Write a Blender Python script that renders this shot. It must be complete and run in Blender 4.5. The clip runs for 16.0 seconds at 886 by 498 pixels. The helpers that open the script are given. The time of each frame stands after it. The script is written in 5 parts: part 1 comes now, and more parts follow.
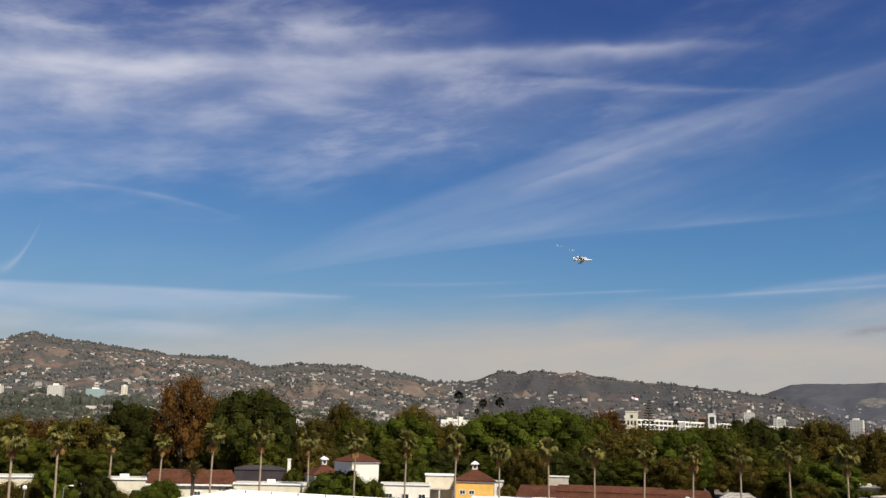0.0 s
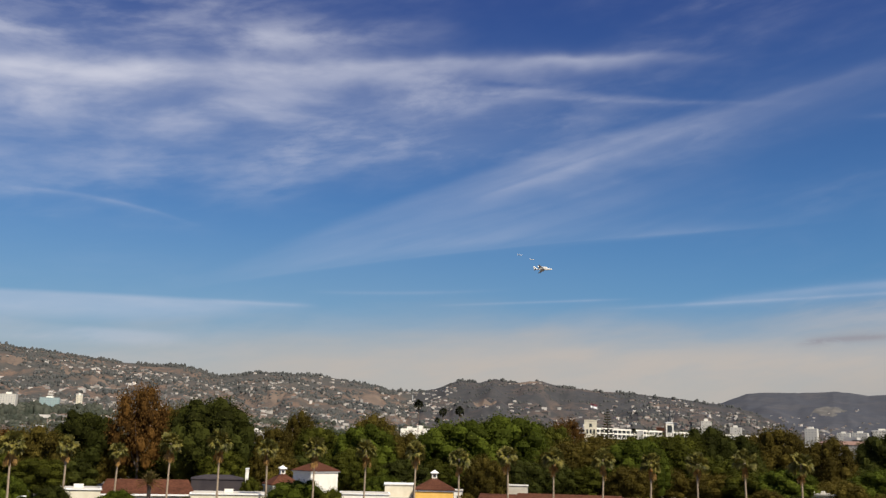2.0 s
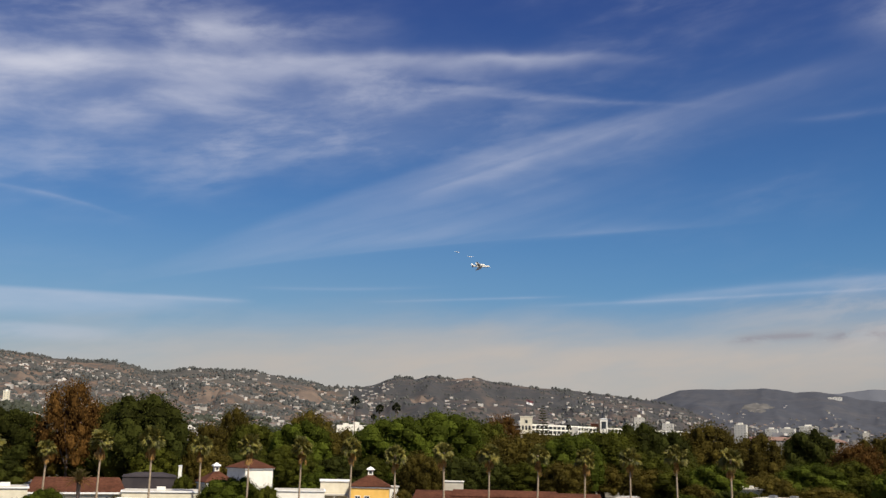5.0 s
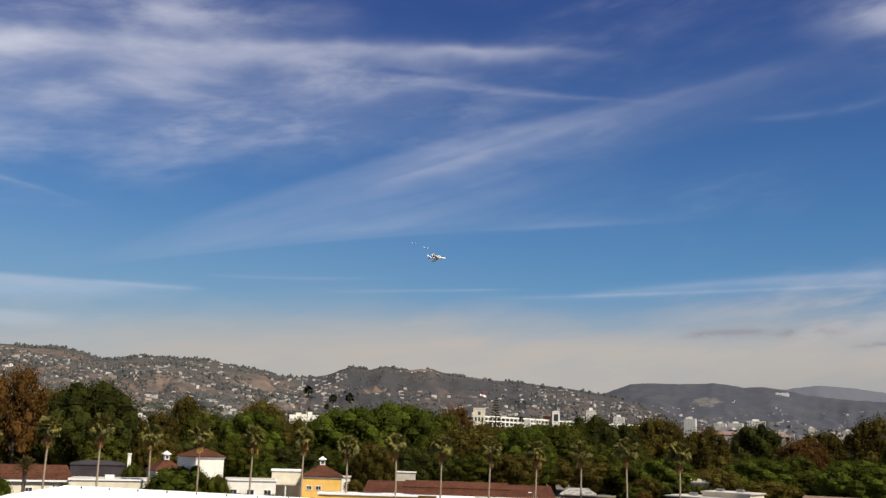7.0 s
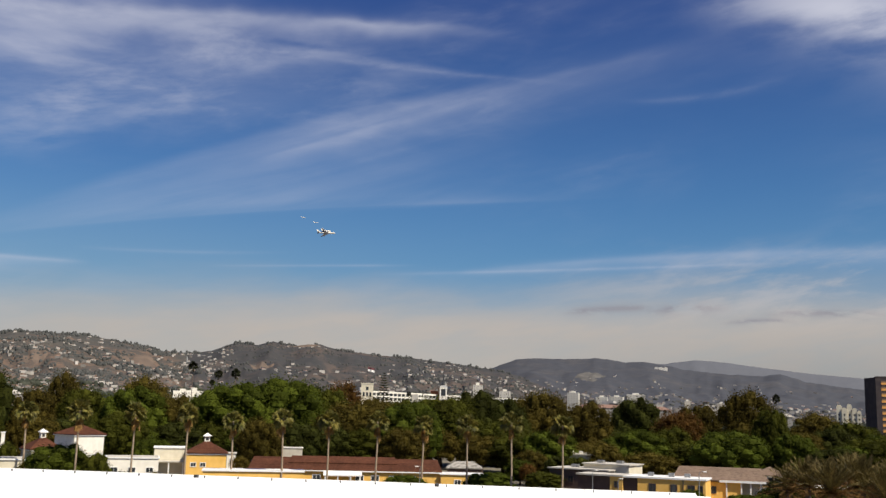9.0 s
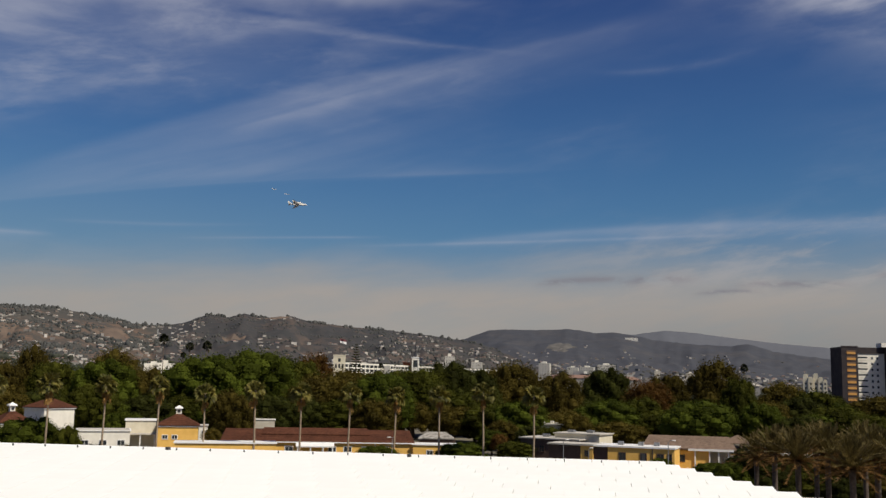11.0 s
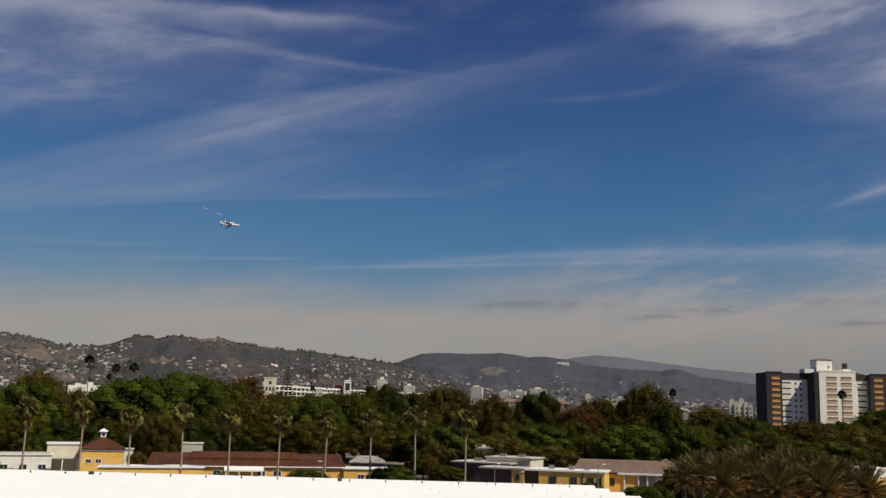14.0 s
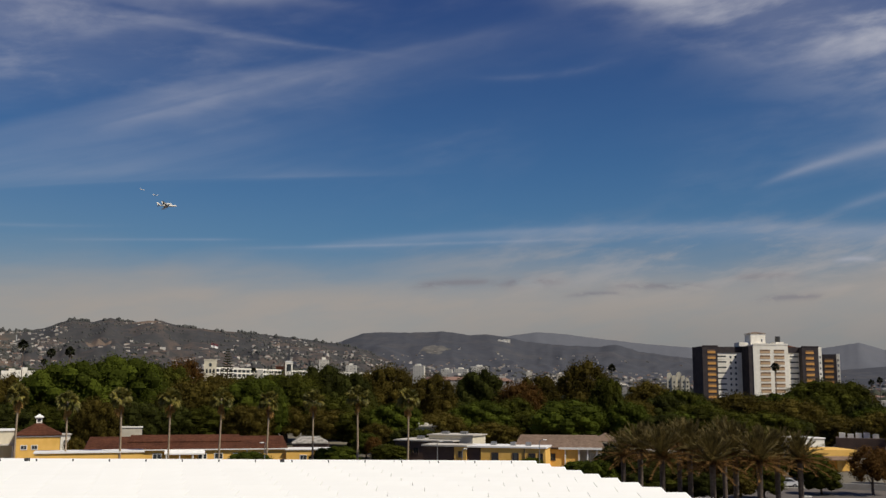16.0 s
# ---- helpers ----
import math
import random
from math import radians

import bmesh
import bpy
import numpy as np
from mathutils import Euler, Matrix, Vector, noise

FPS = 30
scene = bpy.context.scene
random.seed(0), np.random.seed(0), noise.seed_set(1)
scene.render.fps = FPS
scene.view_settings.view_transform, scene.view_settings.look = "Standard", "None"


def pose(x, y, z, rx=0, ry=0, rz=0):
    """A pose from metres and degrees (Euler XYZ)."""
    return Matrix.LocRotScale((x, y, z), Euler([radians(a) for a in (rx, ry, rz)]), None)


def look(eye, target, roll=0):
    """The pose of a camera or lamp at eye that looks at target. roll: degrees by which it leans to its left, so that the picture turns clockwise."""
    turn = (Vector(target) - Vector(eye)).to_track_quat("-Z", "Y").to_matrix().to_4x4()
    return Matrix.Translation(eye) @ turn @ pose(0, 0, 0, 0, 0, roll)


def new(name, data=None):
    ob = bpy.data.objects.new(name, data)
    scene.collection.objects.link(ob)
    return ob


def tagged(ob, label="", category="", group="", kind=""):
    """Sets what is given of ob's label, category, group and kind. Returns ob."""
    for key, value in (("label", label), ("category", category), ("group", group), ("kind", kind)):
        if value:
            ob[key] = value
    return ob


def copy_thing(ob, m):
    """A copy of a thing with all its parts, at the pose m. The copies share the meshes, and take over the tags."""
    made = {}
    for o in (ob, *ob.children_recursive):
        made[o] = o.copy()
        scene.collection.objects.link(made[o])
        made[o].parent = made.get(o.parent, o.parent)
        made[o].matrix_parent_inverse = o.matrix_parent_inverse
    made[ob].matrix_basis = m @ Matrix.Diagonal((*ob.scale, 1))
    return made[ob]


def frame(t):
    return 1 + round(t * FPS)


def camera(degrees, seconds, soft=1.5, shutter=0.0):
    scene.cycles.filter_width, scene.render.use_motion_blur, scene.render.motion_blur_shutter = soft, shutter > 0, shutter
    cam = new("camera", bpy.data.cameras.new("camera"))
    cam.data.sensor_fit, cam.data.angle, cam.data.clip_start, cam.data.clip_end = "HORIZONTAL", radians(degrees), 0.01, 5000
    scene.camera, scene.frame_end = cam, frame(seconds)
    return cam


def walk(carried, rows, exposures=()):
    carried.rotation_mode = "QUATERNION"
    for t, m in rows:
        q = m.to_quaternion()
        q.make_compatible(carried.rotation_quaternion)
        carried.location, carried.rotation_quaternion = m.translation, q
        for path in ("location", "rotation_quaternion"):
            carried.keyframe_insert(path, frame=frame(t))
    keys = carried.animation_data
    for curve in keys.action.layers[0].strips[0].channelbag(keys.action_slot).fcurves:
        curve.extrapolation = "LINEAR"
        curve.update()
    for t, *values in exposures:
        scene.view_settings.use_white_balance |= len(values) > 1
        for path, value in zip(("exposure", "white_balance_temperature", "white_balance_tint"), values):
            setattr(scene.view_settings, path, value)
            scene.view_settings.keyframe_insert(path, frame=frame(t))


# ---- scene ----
import itertools

EYE = Vector((0, 0, 16))
cam = camera(47.97, 16.0, soft=1.45)
# seconds, heading, upward tilt and lean in degrees
ROWS = [(0.0, -0.00, 10.55, 1.49), (0.5, 0.72, 10.68, 1.66), (1.0, 1.14, 10.77, 1.55), (1.5, 1.65, 11.01, 1.51),
        (2.0, 2.28, 11.10, 1.41), (2.5, 3.05, 11.09, 1.72), (3.0, 3.58, 11.13, 1.68), (3.5, 4.24, 10.81, 1.51),
        (4.0, 4.84, 10.80, 1.31), (6.3, 6.58, 11.24, 1.44), (6.5, 6.34, 10.72, 1.70), (7.0, 8.47, 10.55, 1.86),
        (7.5, 11.04, 10.57, 2.01), (8.0, 11.87, 10.73, 2.31), (8.5, 13.29, 10.23, 1.95), (9.0, 14.94, 9.33, 1.43),
        (9.2, 15.65, 9.34, 1.41), (11.5, 16.74, 7.52, 1.01), (12.0, 17.08, 7.75, 0.79), (12.5, 17.94, 8.58, 0.86),
        (13.0, 19.31, 9.47, 1.29), (13.5, 19.81, 9.24, 1.35), (14.0, 20.41, 9.14, 1.30), (14.5, 21.09, 8.80, 1.15),
        (15.0, 21.69, 8.53, 0.74), (15.5, 22.29, 8.41, 0.43), (16.0, 23.87, 7.98, 0.24)]


def aim(yaw, tilt, lean):
    a, p = radians(yaw), radians(tilt)
    way = Vector((math.sin(a) * math.cos(p), math.cos(a) * math.cos(p), math.sin(p)))
    return look(EYE, EYE + way * 100, lean)


walk(cam, [(t, aim(y, p, r)) for t, y, p, r in ROWS],
     [(0, 0.42), (4, 0.4), (8.5, 0.4), (9.2, 0.32), (11.3, -0.12), (16, -0.16)])

# ---- world and sun ----
SUN_AZ, SUN_EL = 146, 50
world = bpy.data.worlds.new("world")
scene.world = world
world.use_nodes = True
wt = world.node_tree
wt.nodes.clear()


def wnode(kind, *ins, **attrs):
    n = wt.nodes.new(kind)
    for k, v in attrs.items():
        if k == "operation":
            n.operation = v
        elif k == "interpolation_type":
            n.interpolation_type = v
        elif k == "blend":
            n.data_type, n.blend_type = "RGBA", v
    for i, v in enumerate(ins):
        if v is None:
            continue
        if isinstance(v, bpy.types.NodeSocket):
            wt.links.new(v, n.inputs[i])
        else:
            n.inputs[i].default_value = v
    return n


def wmath(op, *ins):
    return wnode("ShaderNodeMath", *ins, operation=op).outputs[0]


def wramp(v, lo, hi, a=0.0, b=1.0):
    return wnode("ShaderNodeMapRange", v, lo, hi, a, b, interpolation_type="SMOOTHSTEP").outputs[0]


coords = wnode("ShaderNodeTexCoord")
sep = wnode("ShaderNodeSeparateXYZ", coords.outputs["Generated"])
az_s = wmath("MULTIPLY", wmath("ARCTAN2", sep.outputs[0], sep.outputs[1]), 57.2958)
el_s = wmath("MULTIPLY", wmath("ARCSINE", sep.outputs[2]), 57.2958)


def wnoise(su, sv, turn, detail=7, rough=0.6, seed=0.0, warp=0.6):
    """Cirrus grain, drawn out along a line that rises by turn degrees."""
    c, s = math.cos(radians(turn)), math.sin(radians(turn))
    u = wmath("ADD", wmath("MULTIPLY", az_s, c), wmath("MULTIPLY", el_s, s))
    v = wmath("SUBTRACT", wmath("MULTIPLY", el_s, c), wmath("MULTIPLY", az_s, s))
    vec = wnode("ShaderNodeCombineXYZ", wmath("MULTIPLY", u, su), wmath("MULTIPLY", v, sv), seed)
    n = wt.nodes.new("ShaderNodeTexNoise")
    wt.links.new(vec.outputs[0], n.inputs["Vector"])
    n.inputs["Scale"].default_value, n.inputs["Detail"].default_value = 1.0, detail
    n.inputs["Roughness"].default_value, n.inputs["Distortion"].default_value = rough, warp
    return n.outputs[0]


grain = wnoise(0.07, 0.36, 4, detail=6, seed=1.3, rough=0.5, warp=0.2)
grain_up = wnoise(0.06, 0.9, 17, detail=6, seed=4.1, rough=0.52, warp=0.3)
fine = wnoise(0.20, 0.75, 9, detail=7, seed=7.7, rough=0.58, warp=0.2)
puff = wnoise(0.12, 0.40, 5, detail=8, seed=5.9, rough=0.56, warp=0.25)
clump = wnoise(0.55, 1.5, 0, detail=8, seed=3.3, rough=0.6, warp=0.4)
broad = wnoise(0.045, 0.13, 8, detail=4, seed=2.2, warp=0.3)
# slow bends that keep the bands from running straight
el_bent = wmath("ADD", el_s, wmath("MULTIPLY", wmath("SUBTRACT", wnoise(0.16, 0.2, 0, detail=3, seed=9.4, warp=0.0), 0.5), 1.3))


def curve_at(a, b, c):
    """The height of the parabola through three (heading, height) points."""
    co = np.polyfit([a[0], b[0], c[0]], [a[1], b[1], c[1]], 2)
    return wmath("MULTIPLY_ADD", wmath("MULTIPLY_ADD", az_s, float(co[0]), float(co[1])), az_s, float(co[2]))


def sheet(upper, lower, strength, fade_in, fade_out, soft_up, soft_low, g=None, floor=0.5):
    """A thin veil between two curves, fading in and out along the heading."""
    body = wmath("MULTIPLY", wramp(wmath("SUBTRACT", curve_at(*upper), el_s), 0.0, soft_up), wramp(wmath("SUBTRACT", el_s, curve_at(*lower)), 0.0, soft_low))
    body = wmath("MULTIPLY", body, wmath("MULTIPLY", wramp(az_s, *fade_in), wramp(az_s, *fade_out, 1.0, 0.0)))
    body = wmath("MULTIPLY", body, strength)
    return wmath("MULTIPLY", body, wramp(g, 0.3, 0.68, floor, 1.0)) if g is not None else body


def ribbon(a, b, c, w, strength, g=None, w_end=None, soft=4.0, ends=None, g_lo=0.3, g_hi=0.65, floor=0.25, skew=1.0, bent=False):
    """A band of cloud along the parabola through three (heading, height) points; skew widens it below."""
    off = wmath("SUBTRACT", el_bent if bent else el_s, curve_at(a, b, c))
    if skew != 1.0:
        off = wmath("MAXIMUM", off, wmath("MULTIPLY", off, -1.0 / skew))
    wid = wramp(az_s, a[0], c[0], w, w if w_end is None else w_end)
    q = wmath("DIVIDE", off, wid)
    body = wmath("POWER", wmath("ADD", wmath("MULTIPLY", q, q), 1.0), -2.0)
    lo, hi = ends or (a[0], c[0])
    body = wmath("MULTIPLY", body, wmath("MULTIPLY", wramp(az_s, lo - soft, lo + soft), wramp(az_s, hi - soft, hi + soft, 1.0, 0.0)))
    body = wmath("MULTIPLY", body, strength)
    return wmath("MULTIPLY", body, wramp(g, g_lo, g_hi, floor, 1.0)) if g is not None else body


UP = ((-12.4, 8.75), (1.5, 14.9), (19.9, 19.5))
STREAK = ((3.45, 13.75), (12.0, 16.5), (24.9, 19.8))
DOWN = ((-11.75, 8.4), (0.53, 10.6), (13.5, 11.9))
bands = [
    # the bright band high up, its glow above and the veil that hangs from it
    ribbon((-25.3, 18.7), (-3, 21.2), (17, 21.85), 0.95, 0.60, grain, 0.36, 6, (-60, 14), floor=0.62, skew=2.0, bent=True),
    ribbon((-25.3, 20.9), (-12, 22.2), (0, 23.2), 1.7, 0.42, puff, 1.3, 6, (-60, -1), g_lo=0.36, g_hi=0.66, floor=0.25, bent=True),
    ribbon((-25.3, 17.0), (-8, 18.6), (6, 20.0), 2.5, 0.40, puff, 1.5, 7, (-60, 6), g_lo=0.34, g_hi=0.68, floor=0.3, bent=True),
    ribbon((-25.0, 13.9), (-8, 15.8), (8, 17.8), 2.2, 0.19, fine, 1.7, 7, (-60, 10), g_lo=0.34, g_hi=0.68, floor=0.35, bent=True),
    ribbon((2, 20.5), (9, 20.0), (16, 19.2), 0.6, 0.16, puff, 0.5, 3, (0, 16), g_lo=0.38, g_hi=0.62, floor=0.1, bent=True),
    ribbon((2.3, 20.13), (9.1, 19.76), (21.4, 18.86), 0.16, 0.09, fine, 0.2, 4, (4, 21), floor=0.3),
    # two crossing contrails spread out into a wedge
    sheet(UP, DOWN, 0.17, (-15, 2), (3, 22), 0.9, 0.6, grain_up, 0.5),
    sheet(UP, STREAK, 0.11, (1, 8), (18, 34), 0.7, 0.4, grain_up, 0.55),
    wmath("MULTIPLY", ribbon(*STREAK, 0.16, 0.19, grain_up, 0.55, 1.8, (4.8, 60), floor=0.65, skew=3.0), wramp(az_s, 16, 36, 1.0, 0.0)),
    ribbon(*DOWN, 0.8, 0.09, grain_up, 0.5, 5, (-10, 18), floor=0.6, skew=0.2),
    ribbon((10, 11.5), (16, 12.0), (24.5, 12.4), 0.4, 0.07, grain_up, 0.4, 5, (10, 22), floor=0.5, skew=0.4),
    # a flat bank low in the west with a clean upper edge
    sheet(((-24.1, 7.55), (-15.4, 7.8), (-6, 7.75)), ((-24.1, 5.6), (-15.4, 5.9), (-6, 6.9)), 0.55, (-61, -60), (-13, -4), 0.35, 1.3, grain, 0.6),
    ribbon((-10.5, 7.62), (-8, 7.6), (-5.6, 7.6), 0.16, 0.22, fine, 0.16, 1.2, floor=0.7),
    sheet(((-24, 6.3), (-18, 6.0), (-12, 5.9)), ((-24, 4.6), (-18, 4.6), (-12, 4.8)), 0.20, (-61, -60), (-14, -11), 0.4, 0.6, fine, 0.5),
    ribbon((-21, 12.9), (-17.4, 12.8), (-13.6, 12.2), 0.15, 0.18, fine, 0.12, 2.5, floor=0.5, skew=1.8),
    ribbon((-24.2, 8.0), (-23.4, 8.6), (-22.8, 9.7), 0.35, 0.28, None, 0.2, 0.7),
    ribbon((17.8, 8.2), (29.3, 9.0), (43.4, 8.7), 0.22, 0.25, grain, 0.5, 6, (18, 60), floor=0.5, skew=1.8),
    ribbon((14, 7.9), (24, 8.3), (32, 8.5), 0.13, 0.22, fine, 0.13, 4, floor=0.5),
    ribbon((33.0, 22.6), (40.8, 21.0), (48.6, 18.4), 1.9, 0.76, puff, 3.8, 5, (32.5, 62), g_lo=0.36, g_hi=0.64, floor=0.32, bent=True),
    ribbon((27, 17.7), (30, 17.8), (33.5, 18.3), 0.22, 0.10, puff, 0.3, 2.5, g_lo=0.4, g_hi=0.6, floor=0.2),
    ribbon((42, 11.2), (45, 12.1), (48.4, 12.8), 0.25, 0.34, grain, 0.5, 1.5, (42.5, 58), floor=0.6),
    ribbon((3, 7.9), (7, 8.1), (12, 8.3), 0.09, 0.20, fine, 0.09, 2, floor=0.6),
    ribbon((-4, 8.4), (0, 8.5), (5, 8.75), 0.13, 0.10, fine, 0.13, 2, floor=0.5),
    ribbon((45.8, 9.6), (48, 10.2), (52, 11), 0.3, 0.2, grain, 0.4, 1.2, (46, 58), floor=0.6),
    ribbon((45.7, 6.9), (46.6, 6.95), (47.4, 6.88), 0.16, 0.5, None, 0.16, 0.5),
]
total = bands[0]
for b in bands[1:]:
    total = wmath("ADD", total, b)
wisps = wmath("MULTIPLY", wramp(broad, 0.42, 0.72), wramp(fine, 0.35, 0.75))
wisps = wmath("MULTIPLY", wisps, wmath("MULTIPLY", wramp(el_s, 9, 17, 0.12, 0.34), wramp(az_s, -4, 14, 1.0, 0.5)))
wisps = wmath("ADD", wisps, wmath("MULTIPLY", wramp(el_s, 8, 16, 0.0, 0.025), wramp(broad, 0.3, 0.6, 0.4, 1.0)))
total = wmath("ADD", total, wisps)
total = wmath("MULTIPLY", total, wramp(puff, 0.28, 0.70, 0.78, 1.15))
# a clear gap under the long band's thin end
gap = ribbon((2, 20.75), (10, 20.2), (18, 19.4), 0.32, 0.65, fine, 0.25, 3, (4, 17), floor=0.4)
total = wmath("MULTIPLY", total, wmath("SUBTRACT", 1.0, gap))
cloud = wmath("MINIMUM", total, 0.92)

sky = wt.nodes.new("ShaderNodeTexSky")
sky.sky_type, sky.sun_disc = "NISHITA", False
sky.sun_elevation, sky.sun_rotation = radians(SUN_EL), radians(SUN_AZ)
sky.air_density, sky.dust_density, sky.ozone_density = 1.0, 0.6, 3.0


def wmix(fac, a, b):
    n = wnode("ShaderNodeMix", fac, blend="MIX")
    for v, i in ((a, 6), (b, 7)):
        if isinstance(v, bpy.types.NodeSocket):
            wt.links.new(v, n.inputs[i])
        else:
            n.inputs[i].default_value = (*v, 1)
    return n.outputs[2]


# a clear dry sky: deeper blue towards the zenith
tint = wnode("ShaderNodeMix", 1.0, blend="MULTIPLY")
wt.links.new(sky.outputs[0], tint.inputs[6])
deep = wramp(el_s, 7, 30)
wt.links.new(wmix(deep, (0.315, 0.60, 0.82), (0.19, 0.30, 0.66)), tint.inputs[7])
# a layer of smog low over the city, uneven at its top
top = wmath("ADD", el_s, wmath("MULTIPLY", wmath("SUBTRACT", grain, 0.5), -3.5))
smog = wmath("MULTIPLY", wramp(wmath("SUBTRACT", top, wramp(az_s, -20, 25, 0.0, 1.6)), 3.2, 7.4, 0.9, 0.0), wramp(az_s, -24, 4, 0.72, 1.0))
far_haze = wmath("MULTIPLY", wramp(el_s, 4, 15, 0.42, 0.0), wramp(az_s, -5, 25, 1.0, 0.4))
c0 = wmix(far_haze, tint.outputs[2], (3.0, 3.5, 3.6))
smog = wmath("MULTIPLY", smog, wramp(fine, 0.3, 0.65, 0.86, 1.0))
foot = wmath("MULTIPLY", wramp(el_s, 2.0, 5.6, 0.75, 0.0), wramp(az_s, 12, 38, 0.1, 1.0))
c1 = wmix(smog, c0, wmix(foot, (5.05, 4.42, 3.90), (3.3, 3.1, 3.0)))
small = None
for p0, p1, w in (((22.4, 5.85), (26.6, 6.1), 0.24), ((27.2, 5.95), (30.7, 6.1), 0.32), ((31.3, 5.3), (34.1, 5.36), 0.16), ((33.4, 5.8), (38.8, 5.62), 0.22),
                  ((41.6, 4.9), (44.8, 5.0), 0.2), ((40.4, 6.15), (43.6, 6.1), 0.26)):
    q = ribbon(p0, ((p0[0] + p1[0]) / 2, (p0[1] + p1[1]) / 2 + 0.06), p1, w, 1.0, clump, w, 0.9, None, 0.36, 0.56, 0.05)
    small = q if small is None else wmath("ADD", small, q)
c2 = wmix(wmath("MULTIPLY", wmath("MINIMUM", small, 0.9), 0.78), c1, (2.75, 2.65, 3.0))
rolls = wmath("MULTIPLY", wramp(fine, 0.42, 0.66), wmath("MULTIPLY", wmath("MULTIPLY", wramp(el_s, 4.5, 6.5), wramp(el_s, 7.5, 10.5, 1.0, 0.0)), wramp(az_s, 16, 38, 0.0, 0.42)))
c2 = wmix(rolls, c2, (5.6, 5.2, 5.1))
c3 = wmix(cloud, c2, (5.9, 6.0, 6.9))
back = wnode("ShaderNodeBackground", c3, 0.081)
wt.links.new(back.outputs[0], wnode("ShaderNodeOutputWorld").inputs[0])

sun = new("sun", bpy.data.lights.new("sun", "SUN"))
sun.data.energy, sun.data.angle, sun.data.color = 5.0, radians(0.5), (1.0, 0.915, 0.76)
a, e = radians(SUN_AZ), radians(SUN_EL)
sun.matrix_world = look((math.sin(a) * math.cos(e) * 50, math.cos(a) * math.cos(e) * 50, math.sin(e) * 50), (0, 0, 0))


# ---- materials ----
def material(name, ca, cb, scale=1.0, rough=0.85, bump=0.15, metal=0.0, island=0.0, per_object=0.0, detail=6, lo=0.35, hi=0.65, stain=0.0, spec=0.5):
    """Two colours mixed by noise in metres, with fine relief; island and per_object vary the value from piece to piece."""
    m = bpy.data.materials.new(name)
    m.use_nodes = True
    t = m.node_tree
    bsdf = t.nodes["Principled BSDF"]
    bsdf.inputs["Roughness"].default_value, bsdf.inputs["Metallic"].default_value = rough, metal
    bsdf.inputs["Specular IOR Level"].default_value = spec
    co = t.nodes.new("ShaderNodeTexCoord")
    n = t.nodes.new("ShaderNodeTexNoise")
    n.inputs["Scale"].default_value, n.inputs["Detail"].default_value = scale, detail
    t.links.new(co.outputs["Object"], n.inputs["Vector"])
    r = t.nodes.new("ShaderNodeMapRange")
    t.links.new(n.outputs[0], r.inputs[0])
    r.inputs[1].default_value, r.inputs[2].default_value = lo, hi
    mix = t.nodes.new("ShaderNodeMix")
    mix.data_type = "RGBA"
    t.links.new(r.outputs[0], mix.inputs[0])
    mix.inputs[6].default_value, mix.inputs[7].default_value = (*ca, 1), (*cb, 1)
    out = mix.outputs[2]
    if stain:
        n2 = t.nodes.new("ShaderNodeTexNoise")
        n2.inputs["Scale"].default_value, n2.inputs["Detail"].default_value = scale * 0.17, 4
        t.links.new(co.outputs["Object"], n2.inputs["Vector"])
        r2 = t.nodes.new("ShaderNodeMapRange")
        t.links.new(n2.outputs[0], r2.inputs[0])
        r2.inputs[1].default_value, r2.inputs[2].default_value = 0.4, 0.7
        r2.inputs[3].default_value, r2.inputs[4].default_value = 1.0, 1.0 - stain
        s = t.nodes.new("ShaderNodeVectorMath")
        s.operation = "SCALE"
        t.links.new(out, s.inputs[0])
        t.links.new(r2.outputs[0], s.inputs["Scale"])
        out = s.outputs[0]
    for amount, node, sock in ((island, "ShaderNodeNewGeometry", "Random Per Island"), (per_object, "ShaderNodeObjectInfo", "Random")):
        if amount:
            g = t.nodes.new(node)
            r3 = t.nodes.new("ShaderNodeMapRange")
            t.links.new(g.outputs[sock], r3.inputs[0])
            r3.inputs[3].default_value, r3.inputs[4].default_value = 1 - amount, 1 + amount
            s = t.nodes.new("ShaderNodeVectorMath")
            s.operation = "SCALE"
            t.links.new(out, s.inputs[0])
            t.links.new(r3.outputs[0], s.inputs["Scale"])
            out = s.outputs[0]
    t.links.new(out, bsdf.inputs["Base Color"])
    if bump:
        b = t.nodes.new("ShaderNodeBump")
        b.inputs["Strength"].default_value, b.inputs["Distance"].default_value = bump, 0.1
        t.links.new(n.outputs[0], b.inputs["Height"])
        t.links.new(b.outputs[0], bsdf.inputs["Normal"])
    return m


def leafy(name, ca, cb, scale, rough, bump, **more):
    """A leaf material: a share of the light passes through the blade."""
    m = material(name, ca, cb, scale, rough, bump, **more)
    t = m.node_tree
    bsdf = t.nodes["Principled BSDF"]
    thin = t.nodes.new("ShaderNodeBsdfTranslucent")
    t.links.new(bsdf.inputs["Base Color"].links[0].from_socket, thin.inputs["Color"])
    mix = t.nodes.new("ShaderNodeMixShader")
    mix.inputs[0].default_value = 0.34
    t.links.new(bsdf.outputs[0], mix.inputs[1])
    t.links.new(thin.outputs[0], mix.inputs[2])
    out = next(n for n in t.nodes if n.type == "OUTPUT_MATERIAL")
    t.links.new(mix.outputs[0], out.inputs["Surface"])
    return m


